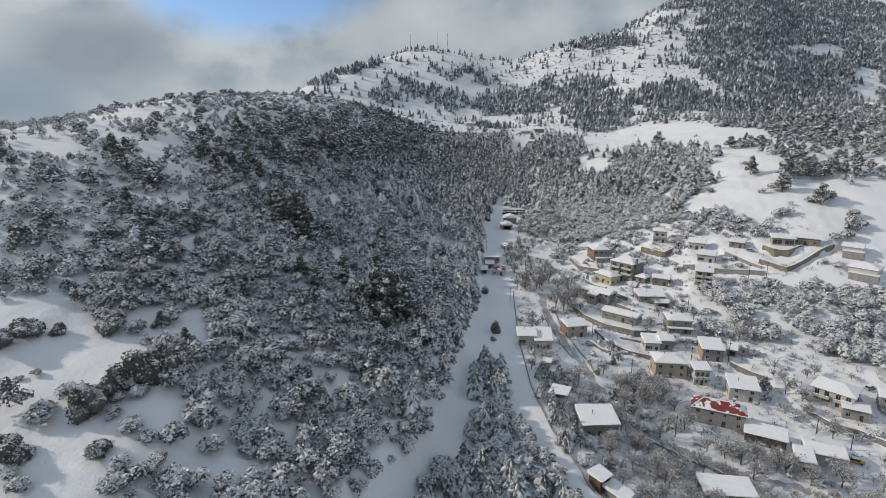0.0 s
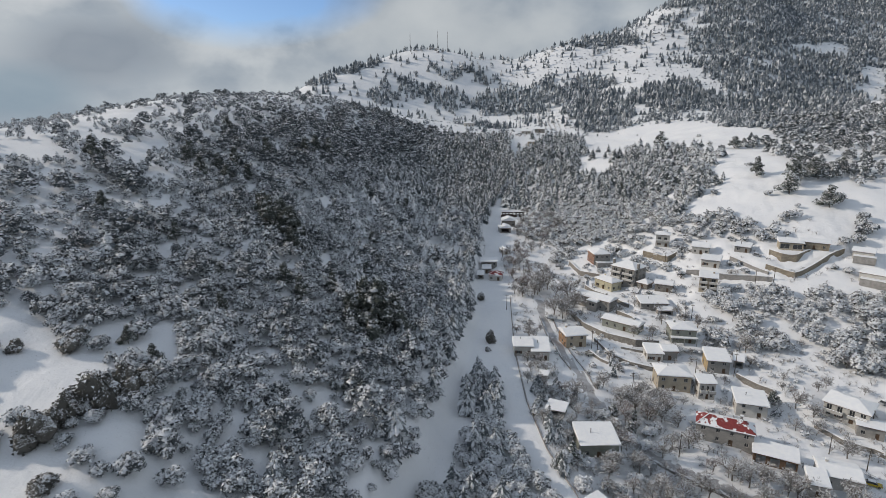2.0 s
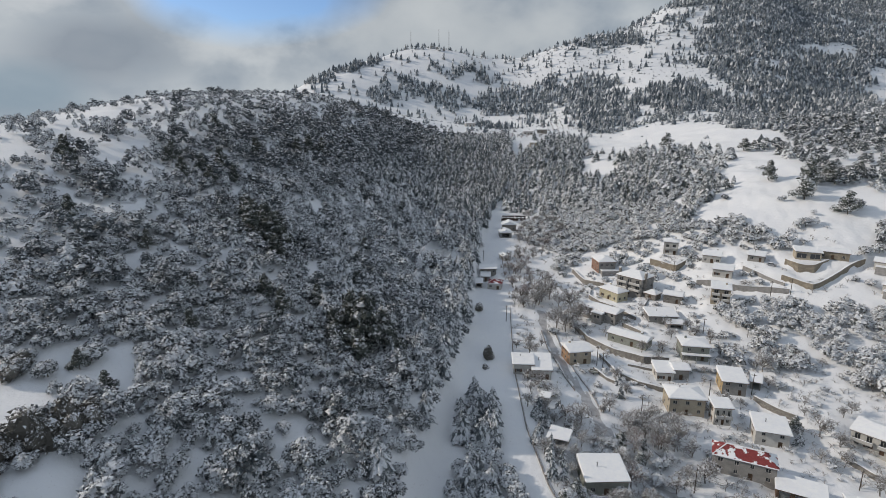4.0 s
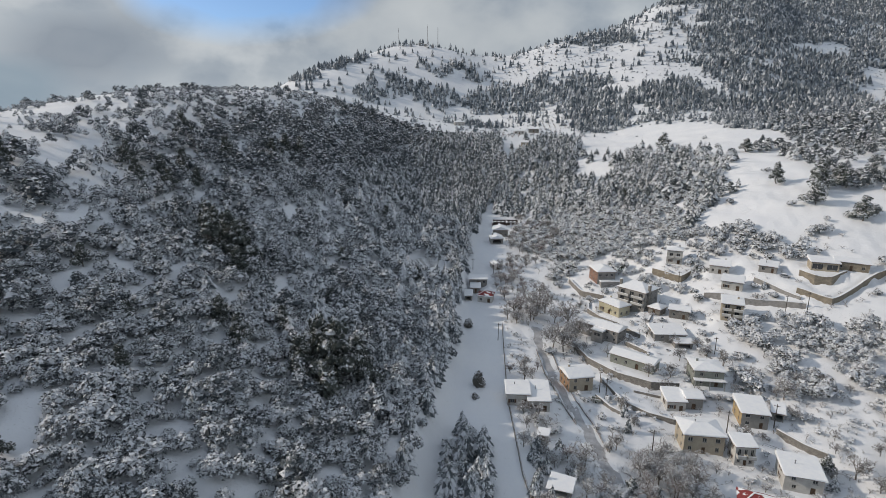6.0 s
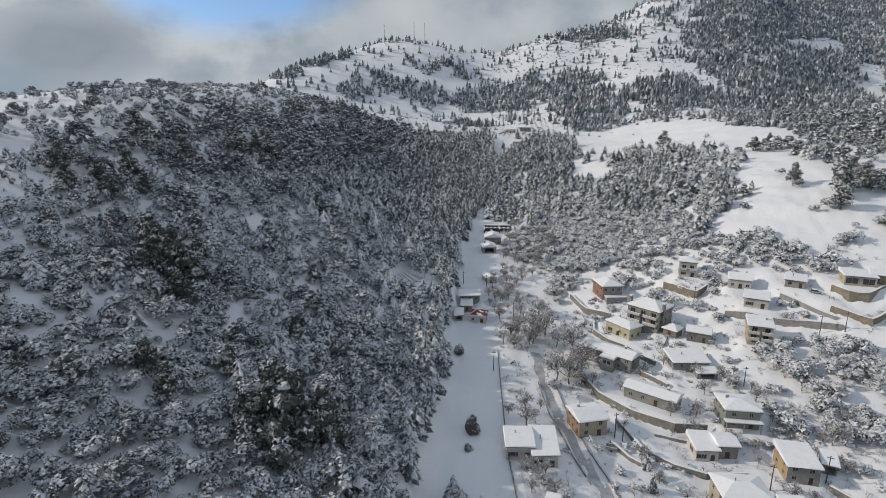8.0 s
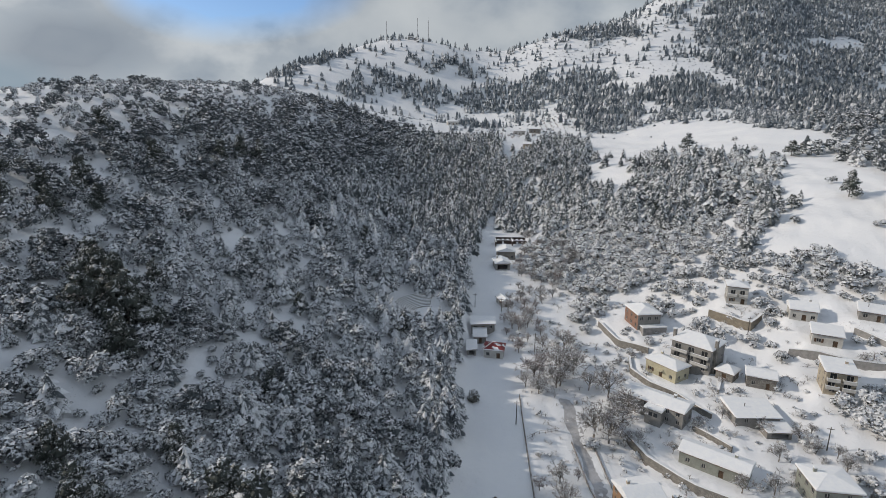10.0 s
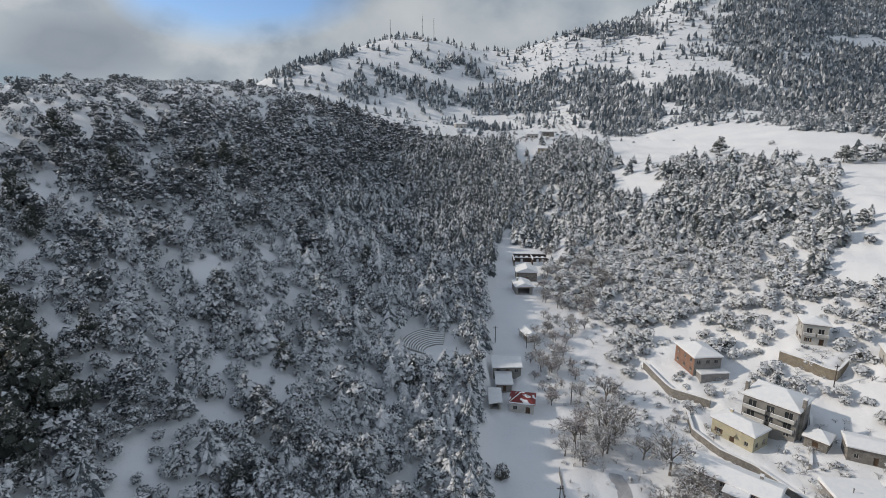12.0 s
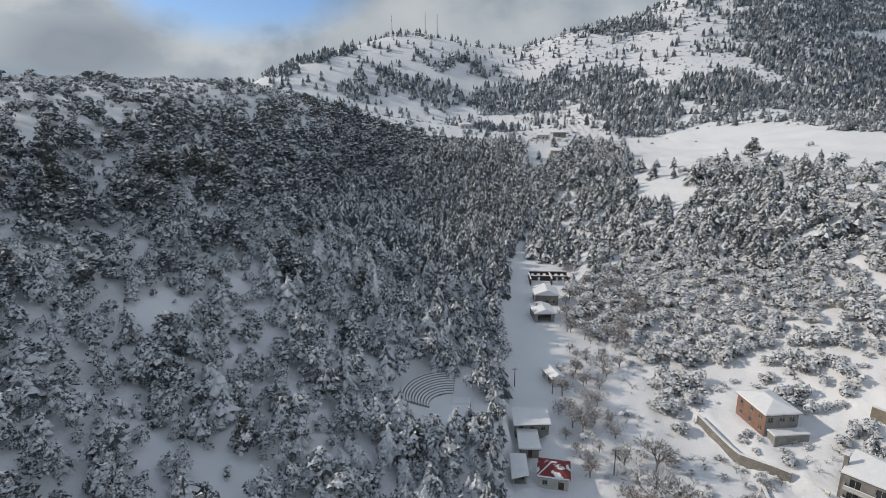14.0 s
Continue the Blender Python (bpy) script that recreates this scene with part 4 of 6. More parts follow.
def pine_shape(seed, puffs=6, tufts=200, low=0.36, tuft=0.06, cone=False):
    """Crown of a unit-high old pine: puffs of needles round the stem, broad above and open below."""
    r = np.random.RandomState(seed)
    centres, radii = [], []
    for i in range(puffs):
        t = (i + r.uniform(0.2, 0.8)) / puffs
        a = i * 2.4 + r.uniform(-0.5, 0.5)
        off = 0.32 * ((1 - t) ** 0.8 if cone else 1 - t ** 1.8) * r.uniform(0.45, 1.15)
        centres.append((off * math.cos(a), off * math.sin(a), low + (0.84 - low) * t))
        radii.append((0.26 if cone else 0.24) * (1 - (0.5 if cone else 0.35) * t) * r.uniform(0.8, 1.25) * (6 / puffs) ** 0.35)
    return fluffed(r, centres, radii, 0.72, tufts, tuft, 0.66)


def trunk_shape(high, thick, sides=5):
    V, F = [], []
    for i, (z, q) in enumerate(((-0.06, 1.25), (0.35, 0.8), (1.0, 0.25))):
        for j in range(sides):
            a = math.tau * j / sides
            V.append((thick * q * math.cos(a), thick * q * math.sin(a), z * high))
    for i in range(2):
        for j in range(sides):
            a, b = i * sides + j, i * sides + (j + 1) % sides
            F += [(a, b, b + sides), (a, b + sides, a + sides)]
    return np.array(V), np.array(F)


def bare_shape(seed, depth=5, spread=1.3):
    """Unit-high leafless tree: a forked trunk and boughs as three-sided bars, fine twigs as slivers."""
    r = np.random.RandomState(seed)
    V, F, kind = [], [], []

    def bar(a, b, ra, rb, k):
        n = unit(b - a)
        t1 = unit(np.cross(n, r.normal(size=3)))
        i = len(V)
        if k:
            V.extend((a - t1 * ra, a + t1 * ra, b))
            F.append((i, i + 1, i + 2))
            kind.append(1)
            return
        t2 = np.cross(n, t1)
        for q, rad in ((a, ra), (b, rb)):
            for j in range(3):
                an = math.tau * j / 3
                V.append(q + rad * (math.cos(an) * t1 + math.sin(an) * t2))
        for j in range(3):
            e = (j + 1) % 3
            F.extend(((i + j, i + e, i + 3 + e), (i + j, i + 3 + e, i + 3 + j)))
            kind.extend((k, k))

    def grow(p, way, length, thick, level):
        q = p + way * length
        bar(p, q, thick, thick * 0.62, 0 if level < 3 else 1)
        if level >= depth:
            return
        for _ in range(r.randint(3, 5) if level else r.randint(5, 7)):
            turn = unit(way + r.normal(size=3) * (0.5 + 0.05 * level) + (0, 0, 0.10))
            start = p + way * length * (r.uniform(0.4, 1.0) if level else r.uniform(0.5, 1.0))
            grow(start, turn, length * r.uniform(0.55, 0.85), max(thick * 0.55, 0.0065), level + 1)

    grow(np.array((0, 0, -0.03)), unit(np.array((r.uniform(-0.1, 0.1), r.uniform(-0.1, 0.1), 1.0))), 0.30, 0.02, 0)
    return np.array(V) * (spread, spread, 1.0), np.array(F), np.array(kind)


CONIFERS = [conifer_shape(s, 11 + s % 3, 9, 0.29 + 0.02 * (s % 4)) for s in range(6)]
FAR_CONIFERS = [far_conifer_shape(40 + s, 2 + s % 2) for s in range(8)]
SCRUBS = [scrub_shape(60 + s, 5, 370, 0.062) for s in range(7)]
FINE_SCRUBS = [scrub_shape(70 + s, 7, 520, 0.062) for s in range(4)]
FINE_CONIFERS = [conifer_shape(80 + s, 15, 11, 0.30 + 0.02 * (s % 3)) for s in range(4)]
PINES = [pine_shape(90 + s, 8, 420, 0.34, 0.045) for s in range(5)]
MID_SCRUBS = [scrub_shape(65 + s, 4, 200, 0.08) for s in range(6)]
SLOPE_SCRUBS = [scrub_shape(195 + s, 3, 170, 0.088) for s in range(6)]
LOW_CONIFERS = [conifer_shape(185 + s, 7, 6, 0.36) for s in range(5)]
SMALL_CONIFERS = [conifer_shape(205 + s, 5, 4, 0.38) for s in range(6)]
LOW_SCRUBS = [scrub_shape(165 + s, 3, 50, 0.145) for s in range(5)]
LOW_PINES = [pine_shape(175 + s, 4, 110, 0.3, 0.075) for s in range(5)]
MID_CONIFERS = [conifer_shape(50 + s, 9, 7, 0.31) for s in range(5)]
MID_PINES = [pine_shape(55 + s, 6, 240, 0.3, 0.055) for s in range(5)]
FINE_PINES = [pine_shape(95 + s, 14, 1150, 0.16, 0.03, True) for s in range(3)]
DOMES = [dome_shape(120 + s) for s in range(4)]
BARES = [bare_shape(110 + s) for s in range(5)]


def planted(name, label, places, shapes, mat, seed, sink=0.05):
    """One object of many trees: places are rows of x, y, z, height, width."""
    r = np.random.RandomState(seed)
    V, F, base = [], [], 0
    for i, (x, y, z, high, wide) in enumerate(places):
        v, f = shapes[r.randint(len(shapes))]
        a = r.uniform(0, math.tau)
        c, s = math.cos(a), math.sin(a)
        lean = r.normal(size=2) * 0.04
        w = v * (wide, wide * r.uniform(0.85, 1.15), high)
        V.append(np.c_[x + w[:, 0] * c - w[:, 1] * s + lean[0] * w[:, 2], y + w[:, 0] * s + w[:, 1] * c + lean[1] * w[:, 2], z - sink * high + w[:, 2]])
        F.append(f + base)
        base += len(v)
    if not V:
        return None
    ob = new(name, mesh_of(name, np.concatenate(V), np.concatenate(F), [mat]))
    return tagged(ob, label, "trees", kind="stuff")


def inside_poly(x, y, poly, fray=0.0):
    """Whether points lie in an outline; fray roughens its edge by about that many metres."""
    if fray:
        x, y = x + fray * waves(x, y, 5 * fray, 71), y + fray * waves(x, y, 5 * fray, 72)
    odd = np.zeros(np.shape(x), bool)
    for (ax, ay), (bx, by) in zip(poly, poly[1:] + poly[:1]):
        cross = (ay > y) != (by > y)
        with np.errstate(divide="ignore", invalid="ignore"):
            odd ^= cross & (x < (bx - ax) * (y - ay) / (by - ay) + ax)
    return odd


def scatter(x0, x1, y0, y1, step, seed):
    r = np.random.RandomState(seed)
    xs, ys = np.meshgrid(np.arange(x0, x1, step), np.arange(y0, y1, step))
    x, y = xs.ravel() + r.uniform(-0.48, 0.48, xs.size) * step, ys.ravel() + r.uniform(-0.48, 0.48, xs.size) * step
    # only the wedge of land that the camera's view takes in
    view_wedge = (x < 0.86 * y + 14) & (x > -0.84 * y - 12)
    x, y = x[view_wedge], y[view_wedge]
    return x, y, r.uniform(0, 1, x.size), r


def off_houses(x, y, margin=1.6):
    ok = np.ones(np.shape(x), bool)
    for px, py, w, dp, yaw, pz in PADS:
        c, s = math.cos(radians(yaw)), math.sin(radians(yaw))
        u, v = np.abs((x - px) * c + (y - py) * s) - w / 2, np.abs(-(x - px) * s + (y - py) * c) - dp / 2
        ok &= np.maximum(u, v) > margin
    return ok


# open snow and clearings in the left-hand wood: x, y, half sizes
# openings at x -116, -106, -96: out-of-view gaps added to let sun in
OPENINGS = ((-106, 106, 10, 16), (-96, 90, 13, 9), (-88, 112, 22, 15), (-66, 100, 14, 7), (-58, 97, 10, 5), (-100, 125, 14, 7), (-72, 131, 13, 8), (-71, 86, 14, 9), (-48, 91, 10, 4), (3, 311, 14, 12), (1, 298, 9, 3), (-116, 108, 15, 17), (-36, 262, 4, 5), (-26, 286, 5, 4), (-60, 300, 5, 8), (-195, 340, 18, 26), (-225, 420, 26, 40), (-170, 232, 16, 9), (-40, 240, 3, 5), (-112, 300, 7, 9))
ISLAND = [(-10, 95), (-5, 112), (0, 122), (6, 132), (11, 150), (9.5, 166), (13, 184), (19, 188), (21, 179), (20.5, 160), (21.5, 142), (27, 129), (29, 115), (33, 100), (31, 88)]
RIGHT_WOOD = [(47, 440), (54, 478), (64, 545), (92, 575), (122, 640), (142, 668), (153, 600), (134, 525), (120, 498), (132, 456), (152, 474), (172, 477), (190, 464), (204, 462), (185, 424), (158, 390), (136, 372), (112, 392), (86, 420), (74, 440)]
KNOLL_TOP = [(152, 474), (160, 508), (178, 530), (193, 512), (203, 478), (214, 440), (222, 425), (204, 408), (190, 430), (200, 462)]
NEAR_FIELD = [(151, 559), (156, 660), (181, 672), (227, 669), (262, 645), (283, 603), (252, 471), (222, 430), (208, 467), (190, 530), (165, 532)]
SCRUB_EDGES = ([(97, 311), (112, 299), (119, 322), (106, 334)], [(112, 283), (119, 284), (112, 299), (106, 296)], [(68, 318), (78, 314), (84, 330), (70, 334)], [(128, 287), (140, 290), (136, 299), (128, 296)])
RIGHT_SCRUB = [(58, 394), (98, 424), (128, 392), (156, 360), (144, 332), (158, 308), (186, 284), (170, 277), (147, 293), (131, 314), (108, 327), (86, 337), (69, 332), (62, 350)]
HEAD_MIX = [(70, 404), (98, 426), (128, 394), (112, 436), (62, 452), (66, 424)]
SLOPE_MIX = [(108, 428), (175, 418), (196, 388), (172, 350), (150, 335), (130, 385)]
VILLAGE_SCRUB = [(126, 243), (146, 247), (158, 243), (172, 238), (180, 228), (240, 205), (240, 180), (160, 176), (137, 195), (118, 213), (120, 230)]


def left_wood():
    """The wooded hill on the left: conifers low down, rounded evergreen scrub higher, old dark pines near the crest."""
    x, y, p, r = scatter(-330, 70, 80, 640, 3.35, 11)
    edge = np.interp(y, VY, VL) - 3.2
    edge = np.where(y > 470, 52 + (y - 470) * 0.25, edge)
    keep = (x < edge) & (x > -25 - 0.88 * y) & (y < 625) & (x > -330 + 0.9 * np.maximum(y - 490, 0))
    for cx, cy, a, b in OPENINGS:
        keep &= ((x - cx) / a) ** 2 + ((y - cy) / b) ** 2 > 1 + 0.35 * waves(x, y, 9, 8)
    depth = edge - x
    # thinner towards the crest and the near left
    thin = 1.0 - 0.30 * smooth(60, 140, depth) - 0.16 * smooth(80, 130, depth) * smooth(210, 260, y) - 0.30 * smooth(140, 195, depth) * smooth(190, 300, y) - 0.10 * smooth(45, 70, depth) * smooth(225, 250, y) * (1 - smooth(310, 350, y))
    thin = thin - 0.06 * (y < 215) + 0.24 * waves(x, y, 26, 9) + 0.14 * waves(x, y, 11, 10)
    thin = thin - 0.26 * smooth(222, 250, y) * (1 - smooth(370, 420, y)) * smooth(22, 40, depth) + 0.26 * smooth(60, 90, depth) * (1 - smooth(140, 165, depth)) * smooth(215, 240, y) * (1 - smooth(340, 400, y)) + 0.18 * waves(x, y, 17, 28) * smooth(222, 250, y)
    thin = thin + 0.22 * smooth(330, 380, y) * smooth(-120, -70, x)
    thin = thin - 0.13 * smooth(55, 75, depth) * smooth(165, 190, y) * (1 - smooth(250, 275, y))
    keep &= p < np.maximum(thin, 0.22)
    x, y = x[keep], y[keep]
    depth = depth[keep]
    z = ground_height(x, y)
    q = r.uniform(size=x.size)
    grove = waves(x, y, 45, 12)
    fir = q < np.clip(0.82 - depth / 100 + 0.35 * grove + 0.35 * smooth(300, 420, y), 0.06, 0.95) * (0.04 + 0.96 * smooth(150, 225, y)) * (1 - 0.9 * smooth(70, 120, depth))
    dark_share = 0.03 + 0.13 * smooth(70, 130, depth) * smooth(170, 240, y) + 0.10 * smooth(420, 520, y) + 0.10 * smooth(300, 380, y) * smooth(30, 70, depth) + 0.09 * waves(x, y, 38, 25) * smooth(50, 110, depth) + 0.06 * smooth(225, 255, y) * (1 - smooth(380, 420, y)) - 0.2 * smooth(165, 205, depth)
    dark = ~fir & (r.uniform(size=x.size) < np.clip(dark_share, 0.03, 0.6))
    size = r.uniform(0.5, 1.3, x.size) * (1 - 0.25 * smooth(150, 200, depth) * smooth(200, 300, y))
    high = np.where(fir, 8.2 + 2.6 * smooth(280, 360, y), np.where(dark, 8.4, 4.9 + 1.2 * smooth(215, 260, y) * (1 - smooth(370, 420, y)))) * size
    wide = np.where(fir, 8.2, np.where(dark, 9.6, 5.3 + 0.5 * (y < 215))) * size
    rows = np.c_[x, y, z, high, wide]
    return rows[fir], rows[~fir & ~dark], rows[dark]


def split_rows(rows, where):
    x, y = rows[:, 0], rows[:, 1]
    near = where(x, y)
    return rows[near], rows[~near]


def verge(x, y):
    """The strip of the wood beside the road."""
    return (np.interp(y, VY, VL) - x < 9) & (y > 118) & (y < 325)


KIT = {}


def tree_thing(name, label, category, x, y, high, wide, shape, mat, turn, trunk_high=0.5, trunk_wide=0.022, group="", key=None, z=None):
    """One tree as a thing: a trunk and a crown, which share their meshes with trees of the same shape."""
    if key not in KIT:
        v, f = shape
        tv, tf = trunk_shape(trunk_high, trunk_wide)
        KIT[key] = (mesh_of("crown", v, f, [mat]), mesh_of("trunk", tv, tf, ["bark"], smooth=True))
    ob = new(name)
    ob.empty_display_size = 0.5
    z = height(x, y) if z is None else z
    ob.matrix_world = Matrix.LocRotScale((x, y, z - (0.1 if category == "bush" else 0.02) * high), Euler((0, 0, turn)), (wide, wide, high))
    for part_name, me in zip(("crown", "trunk"), KIT[key]):
        p = new(part_name, me)
        p.parent = ob
    return tagged(ob, label, category, group)


def bare_thing(x, y, high, k, mat="twig", label="leafless grey tree with snow on its twigs", group="bare trees of the village", turn=0.0):
    key = ("bare", k, mat)
    if key not in KIT:
        v, f, kind = BARES[k]
        KIT[key] = (mesh_of("twig_crown", v, f[kind == 1], [mat]), mesh_of("trunk", v, f[kind == 0], ["bark"]))
    ob = new("bare_tree")
    ob.empty_display_size = 0.5
    ob.matrix_world = Matrix.LocRotScale((x, y, height(x, y)), Euler((0, 0, turn)), (high, high, high))
    for part_name, me in zip(("twig_crown", "trunk"), KIT[key]):
        p = tagged(new(part_name, me), kind="stuff" if part_name == "twig_crown" else "")
        p.parent = ob
    return tagged(ob, label, "tree", group)


fir_rows, scrub_rows, pine_rows = left_wood()
fir_verge, fir_rows = split_rows(fir_rows, verge)
scrub_verge, scrub_rows = split_rows(scrub_rows, verge)


def farther(x, y):
    return (y > 250) | (x < -100)


for name, label, rows, fine_shapes, coarse_shapes, low_shapes, mat, seed in (
    ("hillside_conifers", "dense dark conifers dusted with snow on the hillside", fir_rows, CONIFERS + PINES[:4], MID_CONIFERS * 2 + MID_PINES[:4], LOW_CONIFERS, "conifer", 21),
    ("hillside_scrub", "rounded evergreen scrub dusted with snow on the hillside", scrub_rows, SCRUBS, MID_SCRUBS[:3] + MID_PINES + MID_CONIFERS[:1], LOW_SCRUBS, "scrub", 23),
    ("hillside_pines", "old dark pines with little snow near the crest", pine_rows, PINES, MID_PINES, LOW_PINES, "pine", 25),
):
    away, close = split_rows(rows, farther)
    # upper slopes take the brighter, snowier copies with haze in their colour
    frosted = {"conifer": "upper_conifer", "scrub": "upper_scrub"}.get(mat, mat)
    sink = 0.12 if mat == "scrub" else 0.05
    planted(name, label, close, fine_shapes, mat, seed, sink)
    last, away = split_rows(away, lambda x, y: y > 385)
    planted("upper_" + name, label, away, coarse_shapes, frosted, seed + 1, sink)
    planted("crest_" + name, label, last, low_shapes, "shaded_conifer" if mat == "conifer" else frosted, seed + 2, sink)


def young_growth():
    """Small bushes and saplings in the gaps of the wooded hillside."""
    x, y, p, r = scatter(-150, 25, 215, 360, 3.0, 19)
    depth = np.interp(y, VY, VL) - 3.2 - x
    keep = (depth > 14) & (depth < 150) & (p < 0.42 + 0.3 * waves(x, y, 13, 29)) & (np.hypot(x - BOWL[0], y - BOWL[1]) > 19)
    x, y = x[keep], y[keep]
    s = r.uniform(0.4, 1.2, x.size)
    return np.c_[x, y, ground_height(x, y), 2.9 * s, 2.9 * s]


planted("hillside_saplings", "small frosted bushes and saplings in the gaps of the wood", young_growth(), LOW_SCRUBS + LOW_CONIFERS[:2], "scrub", 28, 0.08)

rnd = random.Random(5)
for x, y, z, high, wide in fir_verge:
    k = rnd.randrange(4)
    tree_thing("conifer", "dark conifer with snow on its boughs beside the road", "tree", x, y, high * 1.1, wide, FINE_CONIFERS[k], "conifer", rnd.uniform(0, 6), group="conifers along the road", key=("fir", k), z=z)
for x, y, z, high, wide in scrub_verge:
    k = rnd.randrange(4)
    tree_thing("evergreen_bush", "rounded evergreen bush dusted with snow beside the road", "bush", x, y, high, wide, FINE_SCRUBS[k], "scrub", rnd.uniform(0, 6), 0.4, 0.03, "bushes along the road", ("scrub", k), z)


def in_island():
    x, y, p, r = scatter(-12, 42, 84, 200, 3.4, 51)
    keep = inside_poly(x, y, ISLAND) & (p < 0.9)
    return x[keep], y[keep]


for x, y in zip(*in_island()):
    k, s = rnd.randrange(4), rnd.uniform(0.75, 1.25)
    if rnd.random() < 0.25 + 0.5 * (y > 150):
        tree_thing("conifer", "snow-dusted conifer between the two roads", "tree", x, y, 8.6 * s, 7.6 * s, FINE_CONIFERS[k], "conifer", rnd.uniform(0, 6), group="trees between the roads", key=("fir", k))
    else:
        tree_thing("evergreen_bush", "rounded evergreen bush between the two roads", "bush", x, y, 4.6 * s, 5.8 * s, FINE_SCRUBS[k], "scrub", rnd.uniform(0, 6), 0.4, 0.03, "trees between the roads", ("scrub", k))

# lone bushes in the clearing: x, y, height, width
for x, y, high, wide in ((21.3, 211, 6.0, 4.7), (20, 203, 1.8, 2.6), (21, 260, 4.7, 3.9), (17, 251, 1.6, 2.2)):
    tree_thing("evergreen_bush", "single dark bush standing in the snowy clearing", "bush", x, y, high * 1.2, wide * 1.15, DOMES[rnd.randrange(4)], "olive", rnd.uniform(0, 6), 0.4, 0.03, key=("lone", round(x)))

# trees on and round the sunny snowfield: x, y, height, width, form
FIELD_TREES = ((200.5, 315.5, 13, 15, "pine"), (209.5, 327.5, 21, 17, "pine"), (199, 348, 14, 11.5, "pine"), (211, 296.5, 14, 14.5, "pine"), (188, 292.5, 6.4, 7.5, "scrub"), (169, 338.5, 4.4, 5.2, "scrub"), (226, 336, 12, 12, "pine"), (232, 440, 11, 15, "pine"), (238, 396, 12, 12, "fir"), (244, 336, 11, 11, "pine"), (225, 329, 10, 11, "pine"), (218, 333, 8, 9, "pine"), (176, 352, 8, 9, "pine"), (183, 357, 6, 5, "fir"), (222, 440, 5, 7, "scrub"), (247, 436, 9, 10, "fir"))
FIELD_EDGE = ((218, 301, 7, 9, "scrub"), (160, 344, 4, 5, "scrub"), (205, 520, 14, 15, "pine"), (213, 470, 9, 9, "fir"), (198, 264.5, 5, 7, "scrub"), (205, 265, 6, 8, "scrub"), (210, 270, 7, 8.5, "scrub"), (216, 271, 6, 7, "scrub"), (214, 275, 7, 9, "scrub"), (219, 282, 6, 8, "scrub"), (233, 345, 9, 12, "pine"), (241, 352, 8, 10, "fir"), (229, 352, 6, 8, "scrub"), (255, 431, 8, 10, "scrub"), (243, 447, 7, 9, "pine"))
for x, y, high, wide, form in FIELD_TREES + FIELD_EDGE:
    k = round(x) % 3
    shape, mat = {"pine": (FINE_PINES[k], "field_pine"), "fir": (FINE_CONIFERS[1], "conifer"), "scrub": (FINE_SCRUBS[2], "scrub")}[form]
    tree_thing({"pine": "pine_tree", "fir": "conifer", "scrub": "evergreen_bush"}[form], {"pine": "broad dark pine with snow-dusted boughs on the snowfield", "fir": "conifer with drooping snowy boughs on the snowfield", "scrub": "rounded dark bush on the sunny snowfield"}[form], "bush" if form == "scrub" else "tree", x, y, high, wide, shape, mat, rnd.uniform(0, 6), group="trees round the snowfield", key=("field", form, k if form == "pine" else 0))

# tall dark pines that stand out of the wood: x, y, height
TALL_PINES = ((-58, 217, 13), (-59, 229, 13), (-19, 178, 23), (-24, 182, 19), (-14, 183, 17), (-28, 177, 14), (-66, 231, 18), (-72, 235, 16), (-61, 226, 19), (-70, 224, 16), (-76, 239, 15), (-121, 272, 12), (-104, 284, 14), (-77, 381, 16), (-85, 376, 14), (-101, 325, 14), (-88, 360, 13), (-128, 338, 14), (-109, 256, 12), (-145, 236, 13), (-61, 155, 8), (-68, 171, 8), (131, 396, 11), (-22, 348, 10))
LESSER_PINES = ((-45, 180, 11), (-52, 186, 10), (-38, 196, 10), (-80, 246, 11), (-66, 248, 10), (-33, 268, 9), (-30, 226, 9), (-2, 284, 9), (-14, 226, 9), (-90, 190, 8), (-118, 196, 9), (-74, 131, 6), (-66, 127, 6), (-100, 262, 11), (-108, 272, 11), (-96, 278, 10))
for x, y, high in TALL_PINES + LESSER_PINES:
    k = rnd.randrange(3)
    tree_thing("pine_tree", "tall old dark pine rising above the scrub", "tree", x, y, high, high * 0.82, FINE_PINES[k], "old_pine", rnd.uniform(0, 6), 0.8, 0.02, "tall pines on the hillside", ("tall", k))

# bushes in the open snow at the near left: x, y, height, width
DARK_BUSHES = ((-72, 97, 8.6, 7.2), (-70.7, 100.3, 7.2, 6.2), (-70, 105, 6.6, 6.8), (-66.4, 108.5, 9.4, 9.0), (-63, 111, 8.4, 7.4), (-60.7, 115, 8.0, 7.4), (-99.2, 119, 4.8, 7.6), (-101, 114, 5.4, 6.5), (-83.4, 125.6, 5.0, 7.4), (-78.2, 84.8, 5.6, 7.2), (-81, 87, 4.6, 6.0), (-63.8, 87.7, 3.2, 5.6), (-93.7, 121.3, 3.2, 4.2))
SNOWY_BUSHES = ((-77.6, 126.4, 4.4, 5.6), (-73.8, 134.7, 4.6, 7), (-61.5, 93.9, 3.4, 5.6), (-66.7, 97.2, 2.6, 4.2), (-53.6, 94.2, 4.4, 6.2), (-57.5, 92, 2.8, 4), (-72.6, 78.5, 3, 4.8), (-47.6, 85.5, 4.2, 7.4), (-58, 81.1, 3.2, 6), (-54, 88.4, 2.6, 4.6), (-51, 101, 5.6, 7.6), (-91.7, 105.5, 1.2, 2.2), (-89.4, 107.1, 2.0, 2.6), (-68, 101.5, 2.4, 3.8), (-65, 103.5, 3, 4.6), (-76, 81, 2.4, 4.2))
